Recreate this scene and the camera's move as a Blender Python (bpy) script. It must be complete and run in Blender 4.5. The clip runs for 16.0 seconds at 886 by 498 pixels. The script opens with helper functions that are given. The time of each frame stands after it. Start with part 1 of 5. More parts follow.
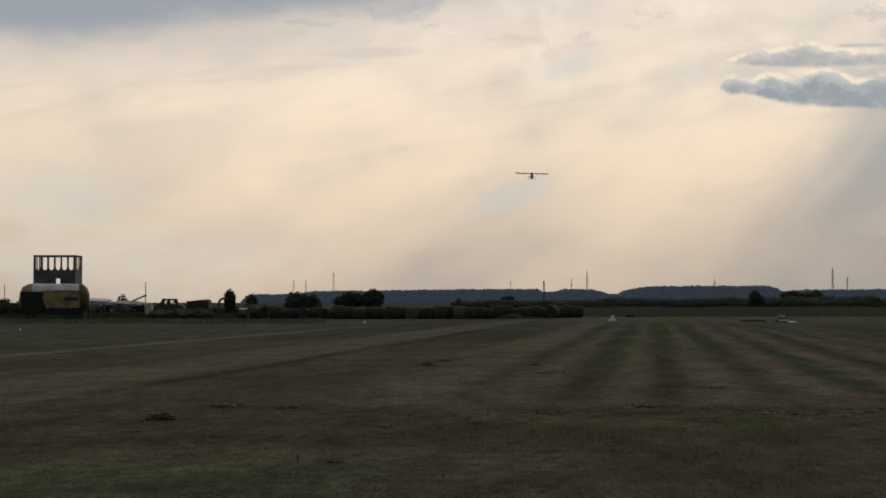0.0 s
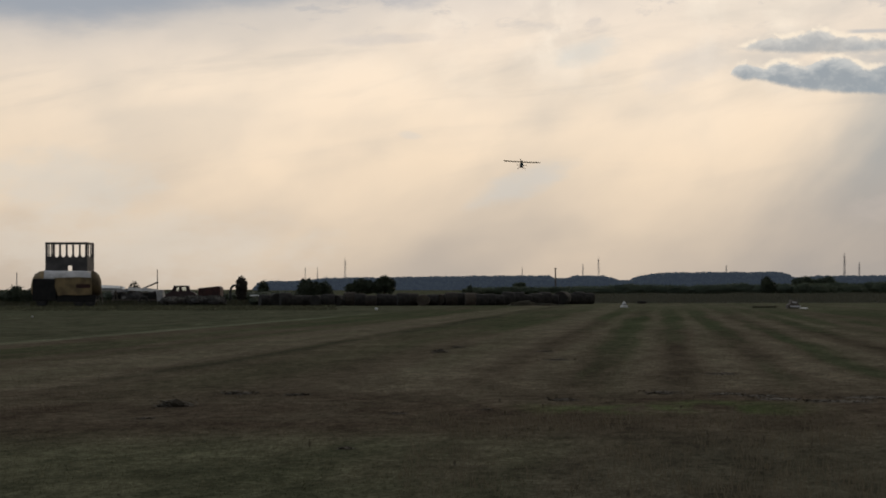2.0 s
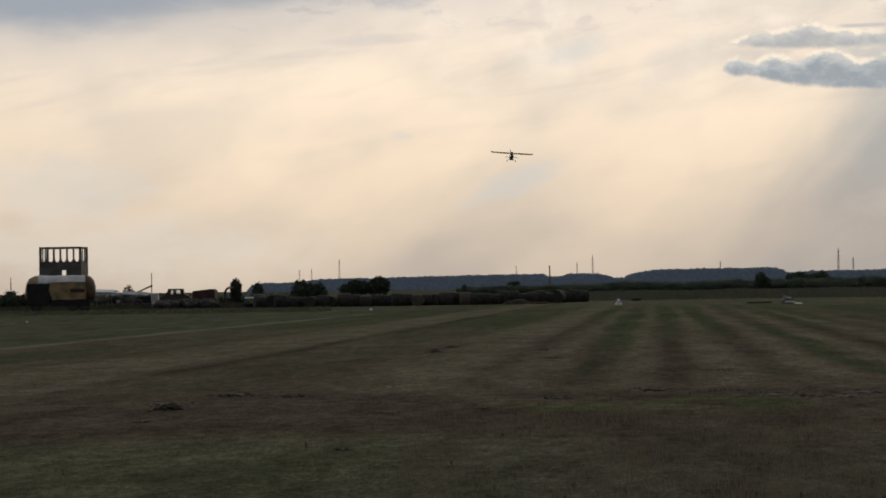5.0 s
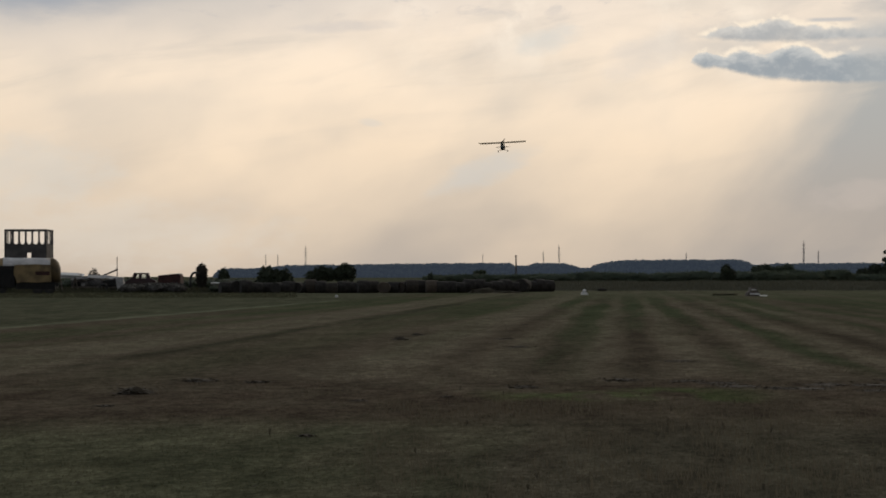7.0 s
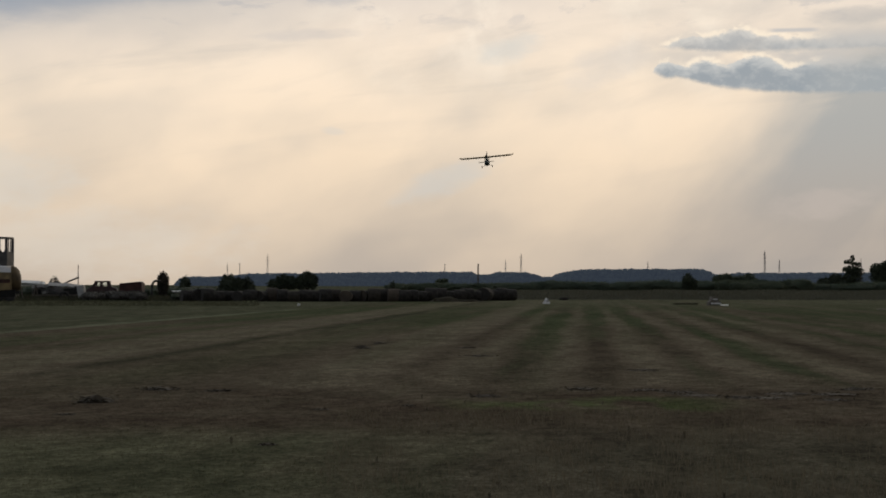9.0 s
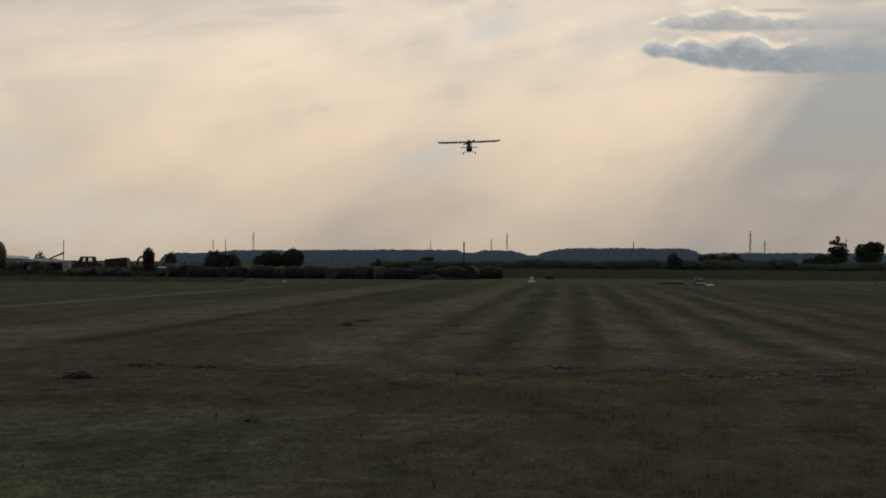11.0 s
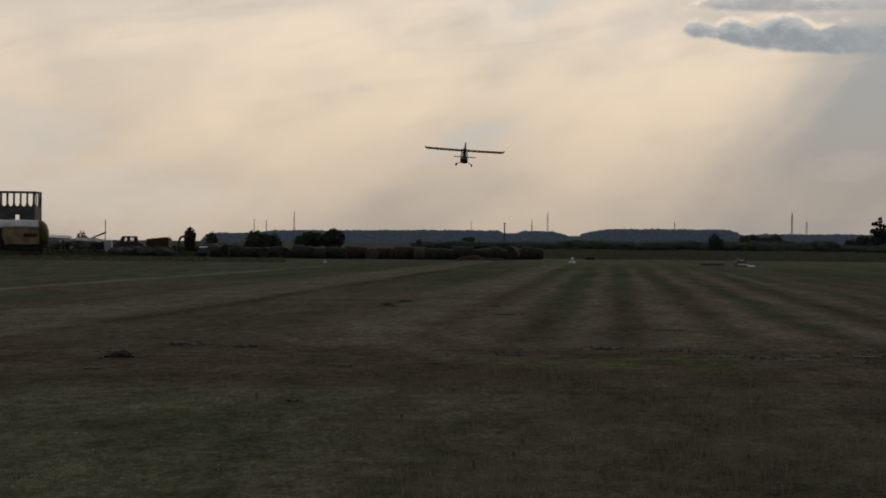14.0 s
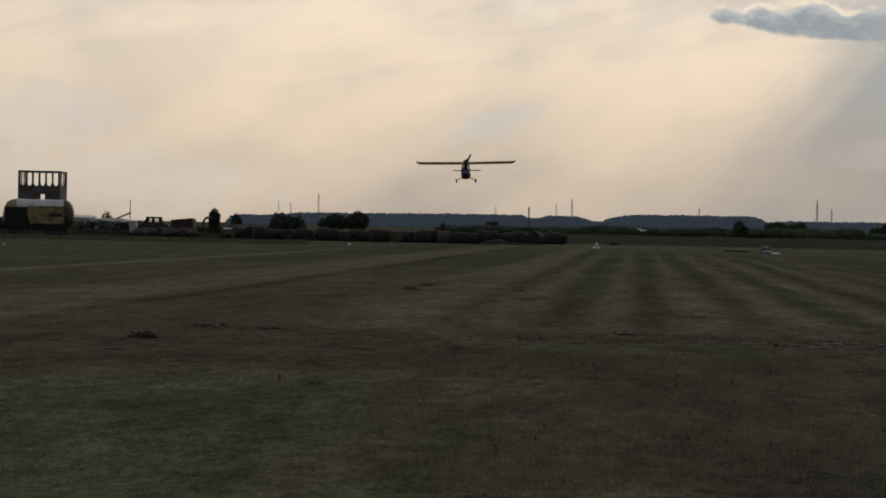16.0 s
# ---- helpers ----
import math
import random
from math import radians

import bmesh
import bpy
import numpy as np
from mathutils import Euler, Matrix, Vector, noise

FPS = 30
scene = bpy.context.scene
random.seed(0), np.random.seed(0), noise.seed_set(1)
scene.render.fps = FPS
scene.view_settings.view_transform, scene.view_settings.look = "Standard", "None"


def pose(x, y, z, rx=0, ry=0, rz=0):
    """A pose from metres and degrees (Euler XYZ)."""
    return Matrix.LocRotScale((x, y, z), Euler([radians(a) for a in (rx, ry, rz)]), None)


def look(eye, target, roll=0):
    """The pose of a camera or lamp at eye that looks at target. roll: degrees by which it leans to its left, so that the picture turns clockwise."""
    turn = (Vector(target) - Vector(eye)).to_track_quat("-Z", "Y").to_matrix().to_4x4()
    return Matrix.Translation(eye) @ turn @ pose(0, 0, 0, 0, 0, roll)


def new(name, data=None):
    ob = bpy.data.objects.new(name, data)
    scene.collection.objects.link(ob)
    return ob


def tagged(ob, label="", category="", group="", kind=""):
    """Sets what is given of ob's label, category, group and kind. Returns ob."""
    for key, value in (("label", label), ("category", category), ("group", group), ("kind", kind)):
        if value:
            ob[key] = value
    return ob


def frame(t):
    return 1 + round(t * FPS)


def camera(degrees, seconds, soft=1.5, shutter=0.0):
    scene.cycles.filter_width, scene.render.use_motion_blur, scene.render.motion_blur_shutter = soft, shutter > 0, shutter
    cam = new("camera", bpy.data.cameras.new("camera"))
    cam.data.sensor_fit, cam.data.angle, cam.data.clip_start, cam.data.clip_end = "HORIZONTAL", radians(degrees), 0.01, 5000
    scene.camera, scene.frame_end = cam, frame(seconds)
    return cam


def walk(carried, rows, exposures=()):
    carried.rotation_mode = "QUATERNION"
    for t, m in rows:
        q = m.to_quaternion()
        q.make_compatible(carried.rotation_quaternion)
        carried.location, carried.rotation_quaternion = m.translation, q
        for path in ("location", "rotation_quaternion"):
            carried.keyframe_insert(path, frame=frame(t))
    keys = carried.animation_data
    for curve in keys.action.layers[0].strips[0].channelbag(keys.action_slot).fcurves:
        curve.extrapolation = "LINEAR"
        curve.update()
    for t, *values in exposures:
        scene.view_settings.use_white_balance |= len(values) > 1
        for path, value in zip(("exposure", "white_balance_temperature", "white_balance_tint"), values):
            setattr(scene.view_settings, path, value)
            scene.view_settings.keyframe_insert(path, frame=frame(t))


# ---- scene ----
# The camera: hand-held at eye height, turning only. Rows: seconds, degrees to the right, degrees up, lean.
EYE = (0.0, 0.0, 1.65)
VIEWS = [
    (0.0, -0.023, 1.518, -0.009), (0.5, 0.000, 1.570, 0.000), (1.0, 0.060, 1.371, 0.004),
    (1.5, -0.192, 1.148, 0.007), (2.0, -0.352, 1.134, -0.082), (2.5, -0.523, 1.185, -0.664),
    (3.0, -0.765, 0.832, -0.980), (3.5, -0.761, 0.730, -0.958), (3.7, -0.727, 0.840, -0.958),
    (5.8, 0.352, 1.138, -0.541), (6.0, 0.497, 1.073, -0.441), (6.5, 0.760, 0.887, -0.247),
    (7.0, 0.777, 0.772, -0.046), (7.5, 0.806, 0.979, 0.197), (8.0, 0.936, 1.081, 0.214),
    (8.5, 1.306, 1.085, 0.136), (9.0, 1.863, 1.023, 0.084), (9.2, 2.139, 0.993, 0.084),
    (11.3, 2.243, 0.365, 0.504), (11.5, 2.213, 0.385, 0.524), (12.0, 1.998, 0.652, 0.672),
    (12.5, 1.708, 0.674, 0.648), (13.0, 1.304, 0.133, 0.541), (13.5, 1.159, -0.077, 0.604),
    (14.0, 1.111, -0.179, 0.621), (14.5, 0.837, -0.304, 0.860), (15.0, 0.561, -0.367, 1.226),
    (15.5, 0.551, -0.558, 1.422), (16.0, 0.432, -0.655, 1.217)]
EXPOSURES = [(0.0, -0.06), (1.0, -0.06), (3.5, 0.05), (8.0, 0.0), (9.2, -0.01), (11.3, -0.22), (12.0, -0.24), (13.0, -0.24), (14.5, -0.22), (15.2, -0.14), (16.0, -0.12)]


def aim(yaw, up, lean):
    a, e = radians(yaw), radians(up)
    way = Vector((math.cos(e) * math.sin(a), math.cos(e) * math.cos(a), math.sin(e)))
    return look(EYE, Vector(EYE) + way * 100, lean)


cam = camera(25.03, 16.0, soft=1.8)
walk(cam, [(t, aim(yaw, up, lean)) for t, yaw, up, lean in VIEWS], EXPOSURES)

# ---- sky and sun ----
SUN_AZ, SUN_EL = 32.0, 24.0


class Nodes:
    """Short hand for node trees: numbers or sockets in, a socket out."""

    def __init__(self, tree):
        self.tree = tree
        tree.nodes.clear()

    def add(self, kind):
        return self.tree.nodes.new(kind)

    def put(self, value, socket):
        if isinstance(value, bpy.types.NodeSocket):
            self.tree.links.new(value, socket)
        elif value is not None:
            socket.default_value = value

    def m(self, op, a, b=None, c=None):
        n = self.add("ShaderNodeMath")
        n.operation = op
        for v, s in zip((a, b, c), n.inputs):
            self.put(v, s)
        return n.outputs[0]

    def smooth(self, x, low, high, to_low=0.0, to_high=1.0):
        n = self.add("ShaderNodeMapRange")
        n.interpolation_type = "SMOOTHSTEP"
        for v, s in zip((x, low, high, to_low, to_high), n.inputs):
            self.put(v, s)
        return n.outputs[0]

    def xyz(self, x, y, z):
        n = self.add("ShaderNodeCombineXYZ")
        for v, s in zip((x, y, z), n.inputs):
            self.put(v, s)
        return n.outputs[0]

    def noise(self, vec, scale=1.0, detail=4.0, rough=0.55, warp=0.0):
        n = self.add("ShaderNodeTexNoise")
        self.put(vec, n.inputs["Vector"])
        self.put(scale, n.inputs["Scale"])
        self.put(detail, n.inputs["Detail"])
        self.put(rough, n.inputs["Roughness"])
        self.put(warp, n.inputs["Distortion"])
        return n.outputs["Fac"]

    def ramp(self, fac, stops):
        n = self.add("ShaderNodeValToRGB")
        self.put(fac, n.inputs[0])
        e = n.color_ramp.elements
        while len(e) < len(stops):
            e.new(0.5)
        for el, (at, col) in zip(e, stops):
            el.position, el.color = at, (*col, 1)
        return n.outputs[0]

    def mix(self, fac, a, b, mode="MIX"):
        n = self.add("ShaderNodeMix")
        n.data_type, n.blend_type = "RGBA", mode
        self.put(fac, n.inputs[0])
        self.put((*a, 1) if isinstance(a, tuple) else a, n.inputs[6])
        self.put((*b, 1) if isinstance(b, tuple) else b, n.inputs[7])
        return n.outputs[2]


def make_sky():
    world = bpy.data.worlds.new("evening_sky")
    scene.world = world
    world.use_nodes = True
    g = Nodes(world.node_tree)
    co = g.add("ShaderNodeTexCoord").outputs["Generated"]
    sep = g.add("ShaderNodeSeparateXYZ")
    g.put(co, sep.inputs[0])
    x, y, z = sep.outputs
    deg = 180 / math.pi
    az = g.m("MULTIPLY", g.m("ARCTAN2", x, y), deg)
    el = g.m("MULTIPLY", g.m("ARCSINE", z), deg)
    flat = g.xyz(az, el, 0.0)
    # clear sky behind the cloud veil
    sky = g.add("ShaderNodeTexSky")
    sky.sky_type, sky.sun_disc, sky.dust_density = "NISHITA", False, 3.0
    sky.sun_elevation, sky.sun_rotation = radians(SUN_EL), radians(SUN_AZ)
    clear = g.mix(1.0, sky.outputs[0], (0.03, 0.03, 0.03), "MULTIPLY")
    # lit veil of high cloud, by height over the horizon
    lift = g.m("ADD", el, g.m("MULTIPLY", g.m("SUBTRACT", g.noise(flat, 0.16, 3.0), 0.5), 2.0))
    veil = g.ramp(g.m("DIVIDE", lift, 40.0), [
        (0.0, (0.675, 0.555, 0.44)), (0.03, (0.775, 0.635, 0.49)), (0.09, (0.968, 0.78, 0.585)), (0.15, (1.045, 0.862, 0.67)),
        (0.21, (0.90, 0.785, 0.675)), (0.4, (0.36, 0.36, 0.37)), (1.0, (0.12, 0.13, 0.145))])
    sa, se = radians(SUN_AZ), radians(SUN_EL)
    sun_way = (math.cos(se) * math.sin(sa), math.cos(se) * math.cos(sa), math.sin(se))
    dot = g.add("ShaderNodeVectorMath")
    dot.operation = "DOT_PRODUCT"
    g.put(co, dot.inputs[0])
    g.put(sun_way, dot.inputs[1])
    away = g.smooth(dot.outputs["Value"], 0.05, 0.76, 0.12, 1.0)
    veil = g.mix(1.0, veil, g.xyz(away, away, g.m("ADD", g.m("MULTIPLY", away, 0.96), 0.04)), "MULTIPLY")
    # sunbeams: bands that fan out from the hidden sun
    da, de = g.m("SUBTRACT", SUN_AZ, az), g.m("SUBTRACT", SUN_EL, el)
    fan = g.m("MULTIPLY", g.m("ARCTAN2", de, da), deg)
    far = g.m("SQRT", g.m("ADD", g.m("MULTIPLY", da, da), g.m("MULTIPLY", de, de)))
    beams = g.noise(g.xyz(g.m("MULTIPLY", fan, 0.26), g.m("MULTIPLY", far, 0.05), 3.1), 1.0, 2.5, 0.5)
    soft = g.noise(g.xyz(g.m("MULTIPLY", fan, 0.2), g.m("MULTIPLY", far, 0.16), 7.7), 1.0, 4.0, 0.55)
    lean = g.m("SUBTRACT", el, g.m("MULTIPLY", az, 0.16))
    wisp = g.noise(g.xyz(g.m("MULTIPLY", az, 0.15), g.m("MULTIPLY", lean, 0.75), 1.9), 1.0, 6.0, 0.55, 0.5)
    haze = g.noise(g.xyz(g.m("MULTIPLY", az, 0.16), g.m("MULTIPLY", lean, 0.35), 8.3), 1.0, 3.0, 0.5)
    fan = g.m("ADD", fan, g.m("MULTIPLY", g.m("SUBTRACT", soft, 0.5), 4.0))
    # broad shade on one side, deepest along its edge, and a fainter one before the middle
    shade = g.m("MULTIPLY", g.smooth(fan, 40.6, 46.4), g.smooth(far, 22.5, 25.5))
    shade = g.m("MULTIPLY", shade, g.m("MULTIPLY", g.smooth(fan, 55.0, 47.0, 0.72, 1.0), g.smooth(far, 35.0, 27.5, 0.76, 1.04)))
    shade = g.m("MULTIPLY", shade, g.smooth(haze, 0.3, 0.7, 1.08, 0.72))
    shade2 = g.m("MULTIPLY", g.m("MULTIPLY", g.smooth(fan, 32.2, 34.6), g.smooth(fan, 39.0, 35.6)), g.smooth(far, 34.0, 37.5))
    shade2 = g.m("MULTIPLY", shade2, g.smooth(far, 48.0, 40.0, 0.45, 1.0))
    low = g.smooth(el, 7.5, 3.0)
    dim = g.m("ADD", g.m("MULTIPLY", shade, 1.0), g.m("MULTIPLY", shade2, 0.27))
    dim = g.m("ADD", dim, g.m("MULTIPLY", g.m("MULTIPLY", g.smooth(beams, 0.44, 0.66), g.smooth(el, 8.0, 2.0, 0.6, 1.0)), 0.10))
    dim = g.m("ADD", dim, g.m("ADD", g.m("MULTIPLY", g.smooth(wisp, 0.48, 0.70), g.smooth(el, 2.5, 7.0, 0.05, 0.22)), g.m("MULTIPLY", g.smooth(haze, 0.45, 0.68), 0.22)))
    dim = g.m("ADD", dim, g.m("MULTIPLY", g.smooth(az, -5.0, -14.0), 0.08))
    mottle = g.noise(g.xyz(g.m("MULTIPLY", fan, 0.3), g.m("MULTIPLY", far, 0.3), 4.4), 1.0, 6.0, 0.6, 0.3)
    dim = g.m("ADD", dim, g.m("MULTIPLY", g.m("SUBTRACT", mottle, 0.5), 0.30))
    dull = g.mix(g.smooth(el, 1.0, 5.0), (0.395, 0.362, 0.338), (0.355, 0.382, 0.395))
    veil = g.mix(g.m("MINIMUM", g.m("MAXIMUM", dim, 0.0), 0.9), veil, dull)
    # brighter thin places high up
    shine = g.m("MULTIPLY", g.smooth(g.noise(flat, 0.5, 5.0, 0.56, 0.3), 0.45, 0.72), g.m("MULTIPLY", g.smooth(el, 4.5, 7.5), g.m("MULTIPLY", g.smooth(az, -5.0, 2.0), g.smooth(az, 16.0, 9.0))))
    veil = g.mix(g.m("MULTIPLY", shine, 0.6), veil, (1.08, 0.95, 0.79))
    col = g.mix(0.93, clear, veil)
    # grey cloud sheet high over the field
    edge = g.m("ADD", g.m("MULTIPLY", g.m("SUBTRACT", g.noise(g.xyz(g.m("MULTIPLY", az, 0.22), g.m("MULTIPLY", el, 0.6), 1.3), 1.0, 5.0, 0.55), 0.5), 1.5),
               g.m("ADD", 7.92, g.m("MULTIPLY", g.m("MAXIMUM", g.m("ADD", az, 8.0), -4.0), 0.10)))
    over = g.m("SUBTRACT", el, edge)
    sheet = g.m("ADD", g.m("MULTIPLY", g.smooth(over, -0.5, 0.5), 0.66), g.m("MULTIPLY", g.smooth(over, -2.4, 0.5), 0.30))
    sheet = g.m("MULTIPLY", sheet, g.smooth(az, 5.0, -5.0))
    col = g.mix(sheet, col, (0.34, 0.372, 0.42))
    # thin torn scraps at the top
    scrap = g.m("MULTIPLY", g.smooth(g.noise(g.xyz(g.m("MULTIPLY", az, 0.55), g.m("MULTIPLY", el, 1.5), 5.5), 1.0, 6.0, 0.65, 0.4), 0.54, 0.66), g.smooth(el, 6.6, 8.4))
    col = g.mix(g.m("MULTIPLY", scrap, 0.42), col, (0.42, 0.43, 0.46))
    # soft grey and cool places in the veil: azimuth, height, half sizes, tilt, tone, strength
    for i, (a, e, w, h, tilt, tone, strength) in enumerate((
            (-2.1, 7.12, 1.7, 0.20, 0.06, (0.66, 0.60, 0.55), 0.55), (-1.3, 4.40, 0.40, 0.14, -0.1, (0.70, 0.66, 0.60), 0.4),
            (-11.0, 3.0, 3.2, 1.2, 0.0, (0.69, 0.655, 0.59), 0.5), (-9.0, 1.2, 6.0, 1.2, 0.0, (0.72, 0.665, 0.585), 0.45),
            (3.8, 6.75, 1.1, 0.45, 0.25, (0.70, 0.70, 0.66), 0.5), (6.6, 6.3, 1.5, 0.7, 0.3, (0.74, 0.67, 0.60), 0.5),
            (-1.3, 8.3, 1.2, 0.45, 0.1, (0.50, 0.49, 0.50), 0.65), (8.8, 7.9, 3.0, 0.5, 0.05, (0.72, 0.65, 0.56), 0.4), (13.6, 7.55, 1.7, 0.3, 0.0, (0.50, 0.48, 0.46), 0.55), (1.9, 3.0, 1.7, 0.55, 0.35, (0.62, 0.615, 0.585), 0.5), (12.6, 2.3, 1.8, 0.5, 0.1, (0.56, 0.485, 0.43), 0.45))):
        ea, ee = g.m("SUBTRACT", az, a), g.m("SUBTRACT", el, e)
        ee = g.m("SUBTRACT", ee, g.m("MULTIPLY", ea, tilt))
        ea, ee = g.m("DIVIDE", ea, w), g.m("DIVIDE", ee, h)
        d = g.m("ADD", g.m("MULTIPLY", ea, ea), g.m("MULTIPLY", ee, ee))
        d = g.m("ADD", d, g.m("MULTIPLY", g.m("SUBTRACT", g.noise(g.xyz(g.m("MULTIPLY", az, 0.9), g.m("MULTIPLY", el, 2.0), i * 3.1), 1.0, 5.0, 0.6), 0.5), 2.0))
        col = g.mix(g.m("MULTIPLY", g.smooth(d, 1.1, -0.1), strength), col, tone)

    # two small cumulus banks beside the sun, with lit rims
    def outline(stops):
        n = g.add("ShaderNodeValToRGB")
        g.put(g.m("DIVIDE", g.m("SUBTRACT", az, 7.0), 11.0), n.inputs[0])
        n.color_ramp.interpolation = "CARDINAL"
        e = n.color_ramp.elements
        while len(e) < len(stops):
            e.new(0.5)
        for one, (a, v) in zip(e, stops):
            one.position, one.color = (a - 7.0) / 11.0, (*[(v - 5.0) / 3.0] * 3, 1)
        return g.m("ADD", 5.0, g.m("MULTIPLY", n.outputs[0], 3.0))

    def bank(col, tops, feet, seed, strength, soft):
        """A cloud between an upper and a lower outline; it loses its upper edge towards its far end."""
        k2 = g.noise(g.xyz(az, g.m("MULTIPLY", el, 1.2), seed), 3.2, 5.0, 0.6)
        puff = g.noise(g.xyz(az, g.m("MULTIPLY", el, 1.4), seed + 3.0), 2.2, 4.0, 0.55, 0.4)
        top = g.m("ADD", outline(tops), g.m("MULTIPLY", g.m("SUBTRACT", k2, 0.5), 0.24))
        foot = g.m("ADD", outline(feet), g.m("MULTIPLY", g.m("SUBTRACT", k2, 0.5), 0.14))
        under, above = g.m("SUBTRACT", top, el), g.m("SUBTRACT", el, foot)
        loose = g.smooth(az, soft, soft + 1.6)
        body = g.m("MULTIPLY", g.smooth(under, g.m("MULTIPLY", loose, -0.25), g.m("ADD", 0.05, g.m("MULTIPLY", loose, 0.4))), g.smooth(above, -0.07, 0.09))
        crisp = g.m("SUBTRACT", 1.0, loose)
        rim = g.m("MULTIPLY", g.m("MULTIPLY", g.smooth(under, 0.13, 0.0), g.smooth(under, -0.16, -0.02)), g.m("MULTIPLY", g.smooth(puff, 0.40, 0.55, 0.15, 1.0), crisp))
        rim = g.m("MULTIPLY", rim, g.smooth(above, -0.02, 0.12))
        deep = g.m("ADD", under, g.m("MULTIPLY", g.m("SUBTRACT", puff, 0.5), 0.9))
        tone = g.mix(g.smooth(deep, -0.05, 0.42), (0.58, 0.59, 0.58), (0.30, 0.345, 0.385))
        tone = g.mix(g.m("MULTIPLY", g.smooth(k2, 0.45, 0.68), 0.35), tone, (0.52, 0.54, 0.54))
        tone = g.mix(g.m("MULTIPLY", loose, 0.45), tone, (0.46, 0.47, 0.46))
        col = g.mix(g.m("MULTIPLY", body, strength), col, tone)
        return g.mix(g.m("MULTIPLY", rim, 0.75), col, (1.02, 0.88, 0.70))

    # thin grey skirt round the banks
    skirt = g.m("MULTIPLY", g.m("MULTIPLY", g.smooth(az, 5.8, 9.0), g.smooth(el, 5.7, 6.4)), g.smooth(el, 7.5, 6.9))
    skirt = g.m("MULTIPLY", skirt, g.smooth(g.noise(g.xyz(g.m("MULTIPLY", az, 0.5), g.m("MULTIPLY", el, 1.2), 12.0), 1.0, 4.0, 0.55), 0.30, 0.60))
    skirt = g.m("MULTIPLY", skirt, g.smooth(az, 9.0, 12.5, 0.6, 0.95))
    col = g.mix(skirt, col, (0.595, 0.56, 0.52))
    col = bank(col, [(7.0, 6.5), (8.0, 6.70), (8.35, 6.90), (8.75, 7.06), (9.3, 7.08), (9.8, 7.14), (10.3, 7.28), (10.8, 7.12), (11.7, 7.02), (12.6, 6.98), (18.0, 6.9)],
               [(7.0, 6.85), (8.1, 6.78), (9.0, 6.68), (10.5, 6.62), (12.0, 6.64), (18.0, 6.7)], 4.2, 0.66, 11.6)
    col = bank(col, [(7.0, 5.9), (7.8, 6.02), (8.0, 6.28), (8.25, 6.38), (8.6, 6.30), (8.85, 6.24), (9.15, 6.40), (9.5, 6.38), (9.9, 6.26), (10.35, 6.40), (10.8, 6.50), (11.3, 6.36),
                     (11.7, 6.18), (12.2, 6.30), (13.0, 6.35), (18.0, 6.3)],
               [(7.0, 6.3), (7.8, 6.12), (8.2, 5.92), (8.6, 5.90), (9.1, 5.78), (9.8, 5.62), (10.7, 5.51), (12.0, 5.43), (18.0, 5.38)], 9.4, 0.92, 11.6)
    # a thin scrap over them
    col = g.mix(g.m("MULTIPLY", g.m("MULTIPLY", g.smooth(az, 11.0, 11.4), g.smooth(az, 12.7, 12.3)), g.m("MULTIPLY", g.smooth(el, 7.10, 7.18), g.smooth(el, 7.28, 7.20))), col, (0.60, 0.57, 0.54))
    # below the horizon: dull ground
    col = g.mix(g.smooth(el, -0.4, -1.5), col, (0.03, 0.03, 0.025))
    bg = g.add("ShaderNodeBackground")
    g.put(col, bg.inputs[0])
    g.put(1.0, bg.inputs[1])
    out = g.add("ShaderNodeOutputWorld")
    g.put(bg.outputs[0], out.inputs[0])


make_sky()
lamp = bpy.data.lights.new("sun", "SUN")
lamp.energy, lamp.angle, lamp.color = 0.7, radians(12), (1.0, 0.86, 0.68)
sun = new("sun", lamp)
sun.matrix_world = look((400 * math.sin(radians(SUN_AZ)), 400 * math.cos(radians(SUN_AZ)), 400 * math.tan(radians(SUN_EL))), (0, 0, 0))


